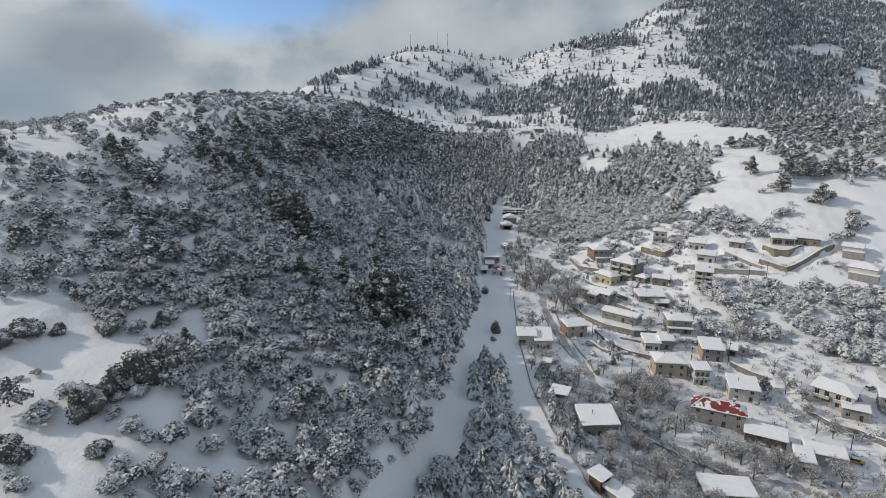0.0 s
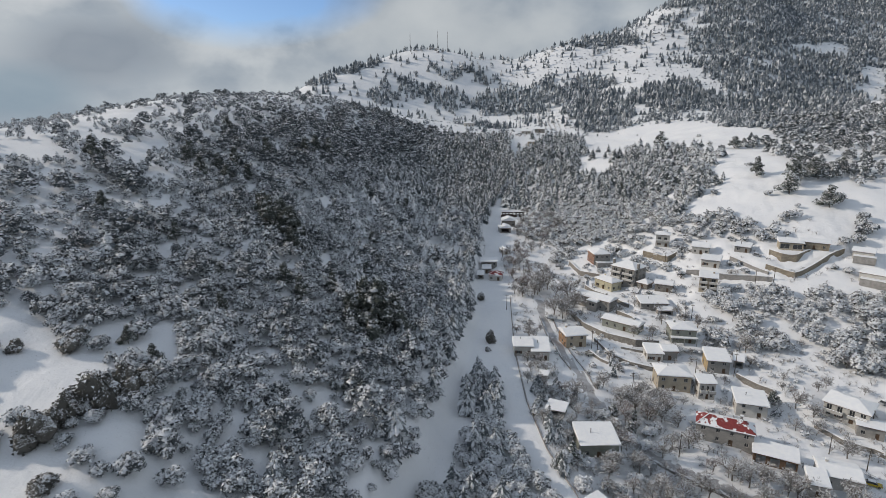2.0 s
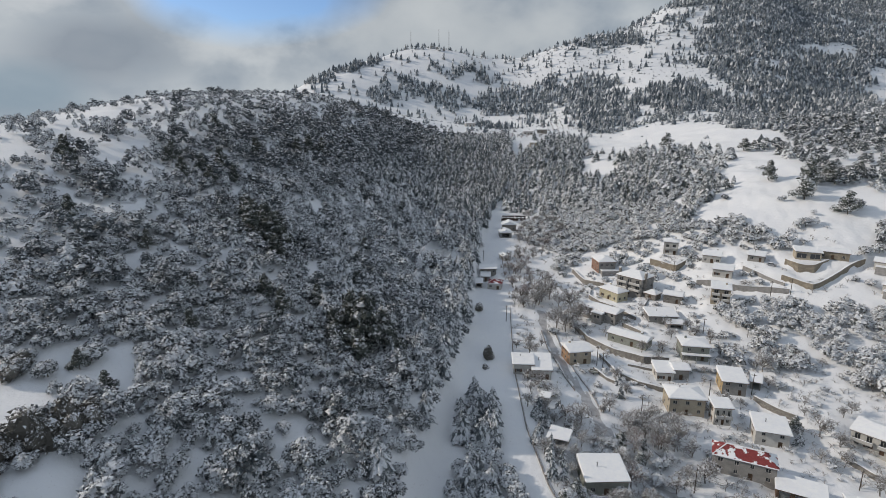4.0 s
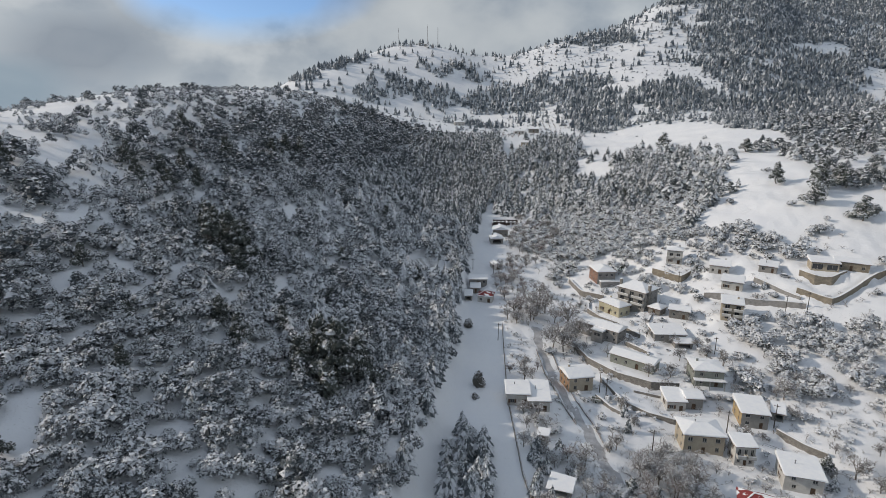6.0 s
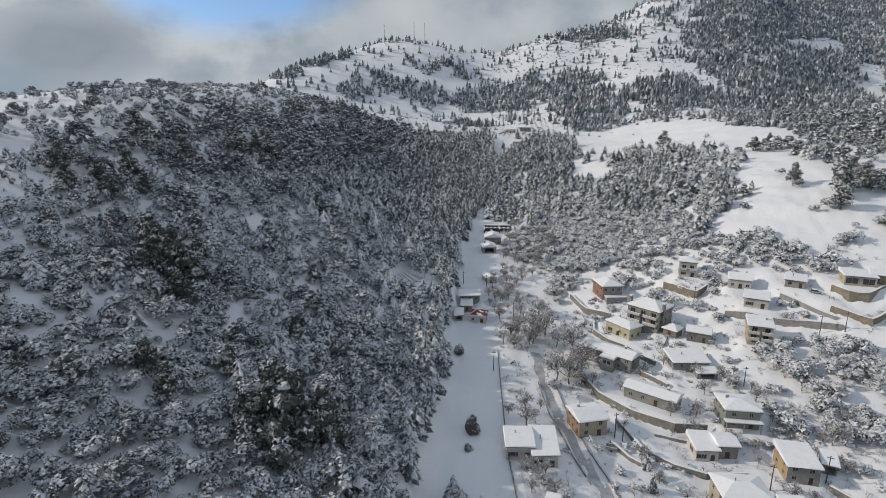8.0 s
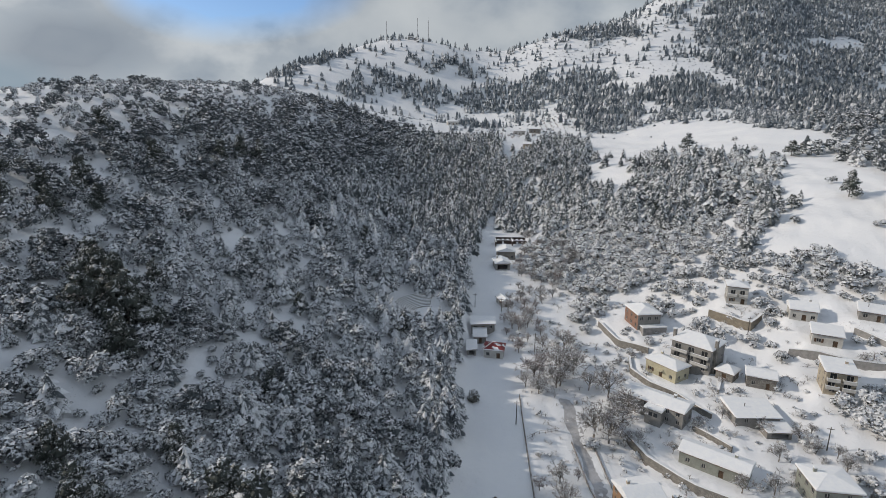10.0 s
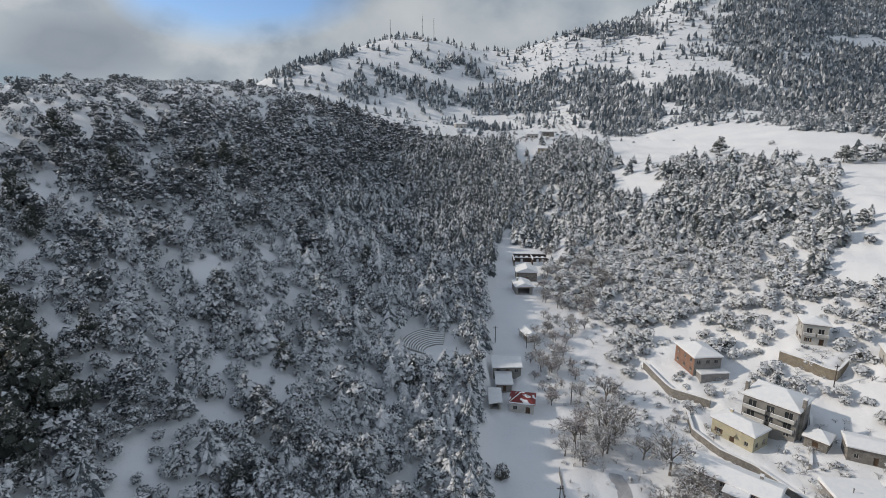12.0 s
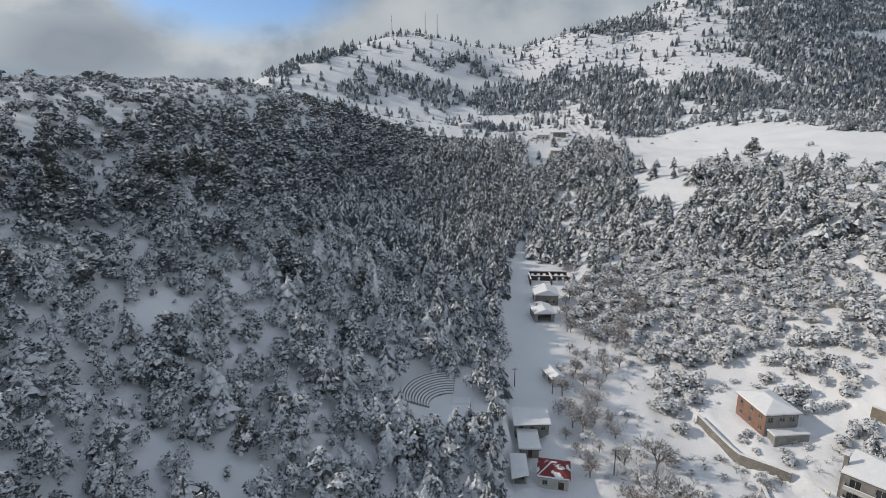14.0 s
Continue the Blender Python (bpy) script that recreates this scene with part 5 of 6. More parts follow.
for x, y, high, wide in DARK_BUSHES:
    tree_thing("evergreen_bush", "dense dark-leaved bush standing in open snow", "bush", x, y, high * 1.15, wide * 1.1, DOMES[round(x) % 4], "olive", rnd.uniform(0, 6), 0.4, 0.03, "bushes in the open snow", ("open", round(x) % 4))
for x, y, high, wide in SNOWY_BUSHES:
    k = round(x) % 4
    tree_thing("evergreen_bush", "rounded bush dusted with snow at the edge of open snow", "bush", x, y, high * 1.1, wide * 1.05, FINE_SCRUBS[k], "scrub", rnd.uniform(0, 6), 0.4, 0.03, "bushes in the open snow", ("scrub", k))


def right_woods():
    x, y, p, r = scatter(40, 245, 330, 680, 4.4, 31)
    wood = inside_poly(x, y, RIGHT_WOOD, 5.0) & (p < 0.78 + 0.4 * waves(x, y, 22, 13))
    loose = (x > 70) & (x < 250) & (y > 395 + 0.35 * np.maximum(x - 120, 0)) & (y < 640) & (p < 0.05 + 0.12 * waves(x, y, 30, 21))
    mixed = (inside_poly(x, y, HEAD_MIX, 6.0) & (p < 0.6)) | (inside_poly(x, y, SLOPE_MIX, 9.0) & (p < 0.28 + 0.26 * waves(x, y, 22, 13))) | (inside_poly(x, y, KNOLL_TOP, 4.0) & (p < 0.34))
    keep = (wood | loose | mixed) & ~inside_poly(x, y, NEAR_FIELD, 3.0) & off_houses(x, y, 3)
    x, y = x[keep], y[keep]
    s = r.uniform(0.5, 1.25, x.size) * (1 + 0.25 * waves(x, y, 35, 22))
    firs = np.c_[x, y, ground_height(x, y), 10.4 * s, 10.2 * s]
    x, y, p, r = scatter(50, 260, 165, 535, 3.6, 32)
    keep = (((inside_poly(x, y, RIGHT_SCRUB, 6.0) | np.any([inside_poly(x, y, e, 3.0) for e in SCRUB_EDGES], axis=0)) & (p < 0.85 + 0.3 * waves(x, y, 16, 14))) | ((x > 150) & (y > 300) & (p < 0.006 + 0.03 * waves(x, y, 20, 24))) | (inside_poly(x, y, KNOLL_TOP, 5.0) & (p < 0.24 + 0.3 * waves(x, y, 14, 14))) | (inside_poly(x, y, SLOPE_MIX, 9.0) & (p < 0.36 + 0.4 * waves(x, y, 14, 14))) | (inside_poly(x, y, VILLAGE_SCRUB, 7.0) & (p < 0.70 + 0.4 * waves(x, y, 19, 14)))) & off_houses(x, y)
    x, y = x[keep], y[keep]
    s = r.uniform(0.5, 1.25, x.size)
    s = s * np.where(y < 250, 1.3, 1.08)
    scrubs = np.c_[x, y, ground_height(x, y), 4.9 * s, 5.5 * s]
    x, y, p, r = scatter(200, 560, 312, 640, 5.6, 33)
    keep = (p < 0.34 + 0.45 * waves(x, y, 42, 15) + 0.12 * smooth(240, 262, x) * (1 - smooth(400, 430, y)) + 0.35 * smooth(290, 380, x)) & (x > 226 + 0.12 * (y - 330)) & ~inside_poly(x, y, [(225, 456), (275, 474), (330, 600), (300, 680), (220, 660), (200, 520)])
    x, y = x[keep], y[keep]
    s = r.uniform(0.5, 1.3, x.size)
    upper = np.c_[x, y, ground_height(x, y), 8.0 * s, 8.6 * s]
    return firs, scrubs, upper


firs, scrubs, upper = right_woods()
planted("valley_conifers", "close wood of snowy conifers at the head of the valley", firs, MID_CONIFERS, "shaded_conifer", 34)
back_scrub, front_scrub = split_rows(scrubs, lambda x, y: y > 250)
planted("snow_laden_scrub", "snow-laden evergreen scrub among the village houses", front_scrub, SCRUBS + PINES[:3], "laden", 35, 0.12)
planted("sunny_scrub", "snow-laden evergreen scrub on the sunny slope", back_scrub, SLOPE_SCRUBS, "laden", 37, 0.12)
back_upper, front_upper = split_rows(upper, lambda x, y: (y > 420) | (x > 330))
planted("upland_trees", "scattered conifers and pines above the snowfield", front_upper, MID_CONIFERS[:2] + MID_PINES + MID_SCRUBS[:3], "shaded_conifer", 36)
planted("upland_woods", "close conifer woods above the snowfield", back_upper, SMALL_CONIFERS + LOW_PINES + LOW_SCRUBS[:2], "shaded_conifer", 38)

HILL_BELTS = ([(-9, 975), (27, 978), (83, 973), (90, 962), (50, 957), (-13, 958)], [(-127, 887), (-110, 919), (-59, 943), (18, 932), (80, 937), (105, 954), (190, 946), (190, 881), (170, 855), (123, 868), (83, 892), (24, 895), (-57, 901), (-119, 877)], [(-230, 930), (-120, 985), (-90, 1000), (-120, 960), (-210, 905)])
MIDDLE_BELTS = ([(208, 957), (254, 930), (274, 890), (231, 763), (244, 722), (227, 669), (172, 670), (168, 719), (189, 802), (181, 843), (188, 918)], [(232, 749), (286, 831), (338, 850), (366, 826), (348, 769), (388, 726), (409, 700), (321, 561), (256, 479), (260, 506), (281, 577), (296, 627), (305, 681), (256, 656), (250, 686), (273, 739)])
SLOPE_BELTS = ([(388, 760), (466, 742), (560, 700), (560, 560), (454, 540), (340, 430), (305, 480), (300, 620), (400, 700)], [(215, 1064), (250, 1029), (320, 1014), (353, 992), (350, 1061), (300, 1080)], [(70, 575), (112, 585), (140, 625), (160, 668), (165, 640), (130, 560)], [(20, 745), (60, 770), (95, 735), (70, 715), (40, 735)])
WOOD_BELTS = HILL_BELTS + MIDDLE_BELTS + SLOPE_BELTS
BARE_FIELDS = (NEAR_FIELD, [(252, 820), (278, 819), (341, 857), (373, 827), (355, 776), (378, 758), (400, 805), (407, 876), (412, 901), (327, 924), (286, 914)], [(309, 694), (329, 679), (285, 606), (290, 648)], [(-90, 612), (-33, 668), (32, 647), (50, 596), (63, 624), (47, 716), (-5, 870), (-63, 870)], [(356, 989), (365, 1010), (409, 1022), (470, 1098), (495, 1098), (405, 999), (404, 974), (364, 967)], [(597, 1001), (687, 1030), (780, 1100), (735, 1027), (659, 991), (603, 984)], [(479, 909), (534, 923), (518, 899), (473, 892)], [(715, 980), (771, 988), (506, 635), (480, 640), (667, 893)], [(60, 700), (110, 760), (180, 800), (160, 690), (110, 640), (80, 640)])


def far_woods():
    """Woods on the farther hills, in belts and clumps."""
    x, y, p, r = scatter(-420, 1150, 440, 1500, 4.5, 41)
    clumps = waves(x, y * 1.5, 120, 16) + 0.6 * waves(x, y, 45, 17)
    mountain = smooth(330, 470, x - (y - 900) * 0.30)
    want = 0.075 + 0.10 * clumps + mountain * (0.78 + 0.42 * clumps)
    for belt in WOOD_BELTS:
        want = np.where(inside_poly(x, y, belt, 9.0), 0.80 + 0.25 * clumps, want)
    for field in BARE_FIELDS:
        want = np.where(inside_poly(x, y, field, 7.0), 0.012 + 0.03 * clumps, want)
    keep = (p < np.clip(want, 0.012, 0.9)) & (x < 0.84 * y + 20) & ((y < 1090) | (x > 130 + (y - 1100) * 1.9)) & ((y > 665) | (x > 62)) & ~((y < 650) & (x < 215)) & ((y > 640) | (x > 240 + (640 - y) * 0.3)) & off_houses(x, y, 3)
    x, y = x[keep], y[keep]
    s = r.uniform(0.45, 1.3, x.size)
    tall = 1 + 0.4 * smooth(640, 760, y)
    return np.c_[x, y, ground_height(x, y), 7.4 * s * tall, 8.3 * s]


near_belt, far_belt = split_rows(far_woods(), lambda x, y: (y < 700) & (x < 560))
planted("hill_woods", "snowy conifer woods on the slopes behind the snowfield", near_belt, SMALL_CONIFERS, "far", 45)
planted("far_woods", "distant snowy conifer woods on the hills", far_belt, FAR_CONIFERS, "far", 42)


def far_shrubs():
    """Low bushes, rocks and young trees strewn over the open far slopes."""
    x, y, p, r = scatter(-420, 900, 580, 1250, 6.5, 43)
    keep = (p < 0.42 + 0.3 * waves(x, y, 55, 26) + 0.15 * waves(x, y, 19, 27)) & (x > -330 + 0.9 * (y - 490)) & off_houses(x, y, 3)
    keep &= ~(inside_poly(x, y, NEAR_FIELD, 4.0) & (p > 0.04)) & ~((y < 650) & (x < 215))
    x, y = x[keep], y[keep]
    s = r.uniform(0.4, 1.3, x.size) ** 1.5
    return np.c_[x, y, ground_height(x, y), 3.0 * s, 5.0 * s]


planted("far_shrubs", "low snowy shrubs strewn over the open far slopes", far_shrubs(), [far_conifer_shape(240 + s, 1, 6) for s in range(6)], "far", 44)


def orchard():
    """Rows of small leafless trees beside the far houses."""
    shapes = [bare_shape(150 + s, 3)[:2] for s in range(4)]
    rows = []
    for i in range(9):
        for j in range(11):
            x, y = 126 + i * 6.2 + j * 0.9, 712 + j * 7.5
            rows.append((x, y, height(x, y), 4.5, 4.5))
    for x, y in ((84, 640), (88, 634), (80, 650), (92, 655), (70, 668), (112, 660), (116, 668), (108, 690), (64, 700), (86, 690), (76, 628), (95, 640)):
        rows.append((x, y, height(x, y), 9, 9))
    return rows, shapes


orchard_rows, orchard_shapes = orchard()
planted("orchard", "rows of small leafless fruit trees on a far field", orchard_rows, orchard_shapes, "red_twig", 151)

# ---- bare trees and brush of the village ----
ROAD_GROVES = (
    ([(36, 268), (60, 300), (70, 264), (63, 236), (52, 238), (50, 256)], 5.4, 0.62, 11.5),
    ([(32, 140), (43, 152), (46, 190), (45, 240), (36, 242), (31, 205)], 4.8, 0.5, 6.5),
    ([(40, 160), (50, 188), (70, 178), (80, 168), (82, 148), (120, 127), (165, 122), (165, 88), (60, 88), (44, 116)], 5.2, 0.72, 7.0),
    ([(58, 196), (95, 240), (130, 236), (150, 190), (150, 150), (110, 160), (85, 172)], 8.5, 0.7, 5.5),
)
SLOPE_GROVES = (
    ([(36, 288), (56, 298), (54, 340), (42, 340), (38, 318)], 4.6, 0.7, 6.5),
    ([(46, 335), (60, 335), (70, 352), (84, 380), (84, 425), (64, 430), (58, 395), (49, 362)], 5.0, 0.66, 6.5),
    ([(56, 162), (72, 186), (80, 178), (66, 158)], 4.6, 0.85, 7.5),
)
for k, (poly, step, share, high) in enumerate(ROAD_GROVES + SLOPE_GROVES):
    x, y, p, r = scatter(20, 170, 85, 440, step, 60 + k)
    keep = inside_poly(x, y, poly) & (p < share) & off_houses(x, y, 1.2) & (np.abs(along(LANE, x, y)) > 2.6)
    for tx, ty in zip(x[keep], y[keep]):
        ruddy = (k == 0 and tx < 47 and ty > 272) or (k == 4 and rnd.random() < 0.5) or (k in (1, 2, 5) and rnd.random() < 0.15)
        bare_thing(tx, ty, high * rnd.uniform(0.55, 1.45), rnd.randrange(5), "red_twig" if ruddy else "twig", "leafless tree with reddish-brown twigs" if ruddy else "leafless grey tree with snow on its twigs", turn=rnd.uniform(0, 6))


for tx, ty, high in ((121, 204, 10), (108, 210, 5), (116, 216, 6), (100, 240, 6.5), (142, 259, 6), (84, 245, 6), (150, 190, 8), (129, 210, 7), (67, 147, 9), (83, 139, 10), (121, 172, 10), (91, 136, 8), (96, 182, 6), (122, 149, 8), (112, 133, 8), (56, 127, 8), (61, 128, 9), (59, 182, 7), (62, 171, 9), (87, 131, 9), (74, 282, 4.5), (80, 286, 3.5), (73, 236, 5), (92, 247, 5), (58, 248, 6), (65, 240, 6), (112, 238, 4.5)):
    bare_thing(tx, ty, high, rnd.randrange(5), turn=rnd.uniform(0, 6))


def brush():
    """Low leafless shrubs and hedge tangle in the gardens, one joined object."""
    shapes = []
    for s in range(5):
        v, f, kind = bare_shape(130 + s, 3)
        shapes.append((v * (1.3, 1.3, 0.9), f))
    rows = []
    for k, (x0, x1, y0, y1, step, share) in enumerate(((33, 170, 92, 200, 2.9, 0.52), (36, 130, 200, 300, 3.6, 0.5), (24, 80, 300, 372, 4.8, 0.36), (100, 200, 225, 300, 5.0, 0.36))):
        x, y, p, r = scatter(x0, x1, y0, y1, step, 80 + k)
        keep = (p < share + 0.3 * waves(x, y, 24, 18)) & off_houses(x, y, 0.6) & (np.abs(along(LANE, x, y)) > 2.2) & (x > np.interp(y, VY, VR) + 1)
        s = r.uniform(0.6, 1.4, x.size)
        rows.append(np.c_[x, y, ground_height(x, y), (2.9 + 0.9 * (y < 170)) * s, (3.2 + 1.2 * (y < 170)) * s][keep])
    return np.concatenate(rows), shapes


brush_rows, brush_shapes = brush()
planted("garden_brush", "low leafless shrubs and hedges in snowy gardens", brush_rows, brush_shapes, "twig", 85)


def garden_bushes():
    x, y, p, r = scatter(33, 205, 90, 385, 3.8, 86)
    keep = (p < 0.26 + 0.28 * waves(x, y, 30, 19)) & off_houses(x, y, 0.8) & (np.abs(along(LANE, x, y)) > 2.4) & (x > np.interp(y, VY, VR) + 1.5) & ((x < 60 + (320 - y) * 0.9) | ((y > 285) & (x < 150) & (x > np.interp(y, VY, VR) + 20)))
    s = r.uniform(0.4, 1.2, x.size)
    return np.c_[x, y, ground_height(x, y), 2.1 * s, 3.1 * s][keep]


planted("garden_bushes", "small snow-laden bushes scattered through the gardens", garden_bushes(), LOW_SCRUBS, "laden", 87, 0.15)

# evergreen bushes and young conifers in the gardens: x, y, height, width, form
ROADSIDE_GARDEN = ((34, 151, 6, 5.5, "fir"), (36, 143, 5, 5, "fir"), (39, 139, 4, 5, "scrub"), (43, 137, 3.4, 5, "scrub"), (47, 136, 3.4, 5, "scrub"), (54, 164, 4, 6, "scrub"), (57, 160, 3.6, 5, "scrub"), (68, 201, 5, 5, "fir"), (70, 197, 4, 4.4, "fir"), (107, 290, 6.5, 6, "fir"), (101, 289, 3.4, 4.5, "scrub"), (38, 190, 3.2, 4.6, "scrub"), (42, 186, 4, 6, "scrub"), (36, 183, 2.8, 3.6, "scrub"), (34, 169, 5, 4.6, "fir"), (31.2, 158, 6.2, 5, "fir"), (41.5, 177, 6, 5, "fir"), (37.8, 137.4, 7, 5.4, "dark"), (33.6, 133, 5.4, 5, "dark"), (60, 155.6, 6.5, 5.6, "dark"), (63, 162, 6, 5.4, "dark"), (57.5, 165, 5, 5, "dark"), (115, 175, 6.5, 6, "dark"), (32.8, 143.4, 7.4, 5.6, "fir"), (60, 252, 4.5, 5.5, "scrub"), (80, 288, 3.2, 4.2, "scrub"), (84, 302, 2.4, 3.2, "scrub"), (112, 168, 5.5, 5, "fir"))
UPPER_GARDEN = ((118, 277, 3, 4, "scrub"), (116, 282, 3, 4, "scrub"), (123, 275, 3.4, 5, "scrub"), (113, 256, 2.6, 3.6, "scrub"), (104, 243, 3.4, 4.6, "scrub"), (130, 262, 3, 4, "scrub"), (148, 265, 3.6, 4.4, "fir"), (165, 250, 2.6, 3.6, "scrub"), (188, 245, 4, 6, "scrub"), (184, 249, 3, 4, "scrub"), (52, 118, 3, 5, "scrub"), (56, 112, 3, 5, "scrub"), (62, 108, 3, 5, "scrub"), (131, 139, 3, 5, "scrub"), (134, 148, 2.6, 5, "scrub"), (140, 150, 2.6, 4.6, "scrub"), (119, 293, 3.2, 5, "scrub"), (131, 296, 4, 6, "scrub"), (120, 280, 4.4, 6, "scrub"), (128, 285, 4, 5.4, "scrub"))
MIDDLE_GARDEN = ((122, 268, 4, 5.6, "scrub"), (115, 262, 3.4, 4.6, "scrub"), (148, 258, 3.8, 5, "scrub"), (119, 227, 4, 5, "scrub"), (145, 267, 3, 4.4, "scrub"), (113, 244, 3, 4, "scrub"), (95, 253, 3.4, 5, "scrub"), (88, 291, 3.6, 4.6, "scrub"), (111, 283, 5.5, 5, "fir"), (136, 206, 4.6, 6, "scrub"), (97, 208.4, 2, 3.4, "scrub"), (99.5, 207.8, 2.1, 3.4, "scrub"), (102, 207.2, 2, 3.4, "scrub"), (104.5, 206.6, 2.2, 3.6, "scrub"), (107, 206, 2, 3.4, "scrub"), (85.5, 278, 5, 6, "scrub"), (107, 287, 6, 5.6, "fir"), (70, 309, 4.4, 6, "scrub"), (103, 294, 3.6, 5, "scrub"), (33, 144, 4.6, 5, "fir"))
TERRACE_GARDEN = ((33, 163, 4.9, 5, "fir"), (66, 192, 5.6, 4.3, "fir"), (33, 171, 4.6, 4.5, "fir"), (34, 130, 6.5, 4.9, "fir"), (35, 156, 6.1, 4.9, "fir"), (37, 150, 5.6, 4.4, "fir"), (35, 176, 5.6, 5.4, "fir"), (42, 152, 5.3, 5.2, "fir"), (36, 168, 5.7, 4.3, "fir"), (35, 135, 4.4, 5.5, "scrub"), (41, 136, 3.5, 4.3, "scrub"), (45, 128, 4.6, 5.2, "scrub"), (59, 152, 4.3, 6.1, "scrub"), (66, 156, 4.3, 6.2, "scrub"), (109, 234, 3.7, 6, "scrub"), (51, 239, 3.8, 6.3, "scrub"), (48, 127, 4.6, 4.4, "scrub"), (58, 141, 3.2, 4.7, "scrub"), (57, 220, 4.7, 5.2, "scrub"))
LOWER_GARDEN = ((113, 219, 4.1, 4.9, "scrub"), (116, 213, 3.9, 5, "scrub"), (121, 194, 3.6, 5.5, "scrub"), (63, 149, 4.1, 6.2, "scrub"), (54, 133, 4.2, 6.2, "scrub"), (50, 140, 4.5, 6.4, "scrub"), (70, 160, 4.2, 4.6, "scrub"), (38, 126, 4.5, 6.3, "scrub"), (62, 135, 4.6, 5.5, "scrub"), (44, 168, 4.3, 4.7, "scrub"), (40, 174, 4.5, 5.5, "scrub"), (74, 152, 3.5, 4.3, "scrub"))
for x, y, high, wide, form in ROADSIDE_GARDEN + UPPER_GARDEN + MIDDLE_GARDEN + TERRACE_GARDEN + LOWER_GARDEN:
    k = rnd.randrange(4)
    if form == "dark":
        tree_thing("pine_tree", "dark green young pine with little snow among gardens", "tree", x, y, high, wide, FINE_PINES[k % 3], "field_pine", rnd.uniform(0, 6), 0.8, 0.02, "garden evergreens", ("garden pine", k % 3))
    elif form == "fir":
        tree_thing("conifer", "young garden conifer bowed with snow", "tree", x, y, high, wide, FINE_CONIFERS[k], "conifer", rnd.uniform(0, 6), group="garden evergreens", key=("fir", k))
    else:
        tree_thing("evergreen_bush", "evergreen garden bush under a load of snow", "bush", x, y, high, wide, FINE_SCRUBS[k], "laden", rnd.uniform(0, 6), 0.4, 0.03, "garden evergreens", ("garden", k))


# ---- lane, fences, poles ----
def ribbon(name, line, half, lift, mat, label, category):
    """A road surface laid along a line, a little above the ground."""
    pts = []
    for (ax, ay), (bx, by) in zip(line, line[1:]):
        n = max(int(math.hypot(bx - ax, by - ay) / 1.5), 1)
        pts += [(ax + (bx - ax) * i / n, ay + (by - ay) * i / n) for i in range(n)]
    pts.append(line[-1])
    V, F = [], []
    for i, (x, y) in enumerate(pts):
        ax, ay = pts[max(i - 2, 0)]
        bx, by = pts[min(i + 2, len(pts) - 1)]
        n = Vector((by - ay, ax - bx)).normalized()
        for s in (-1, -0.5, 0, 0.5, 1):
            w = half * (1 + 0.12 * math.sin(i * 0.9 + s)) * s
            px, py = x + n.x * w, y + n.y * w
            V.append((px, py, height(px, py) + lift - (0.12 if abs(s) == 1 else 0)))
    for i in range(len(pts) - 1):
        for j in range(4):
            a = i * 5 + j
            F.append((a, a + 1, a + 6, a + 5))
    ob = new(name, mesh_of(name, V, F, [mat], smooth=True))
    return tagged(ob, label, category, kind="structure")


ribbon("lane", LANE, 2.0, 0.08, "slush", "narrow village lane of grey trodden slush", "road")


def fence(line, step, high, label, mesh_wire=True):
    """Posts with two rails along a line."""
    ob = new("fence")
    x0, y0 = line[0]
    base = Vector((x0, y0, height(x0, y0)))
    ob.matrix_world = Matrix.Translation(base)
    tagged(ob, label, "fence")
    pts = []
    for (ax, ay), (bx, by) in zip(line, line[1:]):
        n = max(int(math.hypot(bx - ax, by - ay) / step), 1)
        pts += [(ax + (bx - ax) * i / n, ay + (by - ay) * i / n) for i in range(n)]
    pts.append(line[-1])
    spots = [Vector((x, y, height(x, y))) - base for x, y in pts]
    post = mesh_of("post", *trunk_shape(high, 0.07, 6), ["wood"])
    for p in spots:
        o = new("post", post)
        o.parent, o.location = ob, p
    for level in (0.35, 0.95):
        bm = bmesh.new()
        for a, b in zip(spots, spots[1:]):
            rod(bm, a + Vector((0, 0, high * level)), b + Vector((0, 0, high * level)), 0.035, 0.035, 4)
        part("rail", bm, "wood", ob)
    if mesh_wire:
        bm = bmesh.new()
        for a, b in zip(spots, spots[1:]):
            vs = [bm.verts.new(q) for q in (a + Vector((0, 0, -0.1)), b + Vector((0, 0, -0.1)), b + Vector((0, 0, 0.42)), a + Vector((0, 0, 0.42)))]
            bm.faces.new(vs)
        bmesh.ops.remove_doubles(bm, verts=bm.verts, dist=0.002)
        bmesh.ops.solidify(bm, geom=bm.faces, thickness=0.12)
        part("plinth", bm, "concrete", ob, "low dark concrete plinth")
    return ob


fence(((39, 108), (34.5, 126), (31.5, 140), (29.5, 165), (30.3, 202), (33, 234), (35.5, 262)), 3.0, 1.5, "dark wire fence with posts along the road")
fence(((46.4, 240), (46.2, 222), (47.6, 206), (50, 192)), 2.5, 1.0, "low dark fence along the village lane")
fence(((52.2, 240), (52.2, 224), (53.4, 206), (55.8, 193), (56.4, 181)), 2.5, 1.1, "rough fence beside the village lane")
fence(((44, 246), (38, 243), (33.5, 240)), 2.0, 1.1, "short garden fence in the snow", False)
fence(((36, 199), (37.5, 186), (39, 176)), 2.4, 0.9, "garden fence behind the roadside houses", False)
fence(((88, 148), (78, 152), (70, 158)), 2.4, 1.0, "garden fence below the red-roofed house", False)
fence(((121, 171), (112, 181), (104, 186)), 2.4, 1.0, "rough garden fence between bare trees", False)


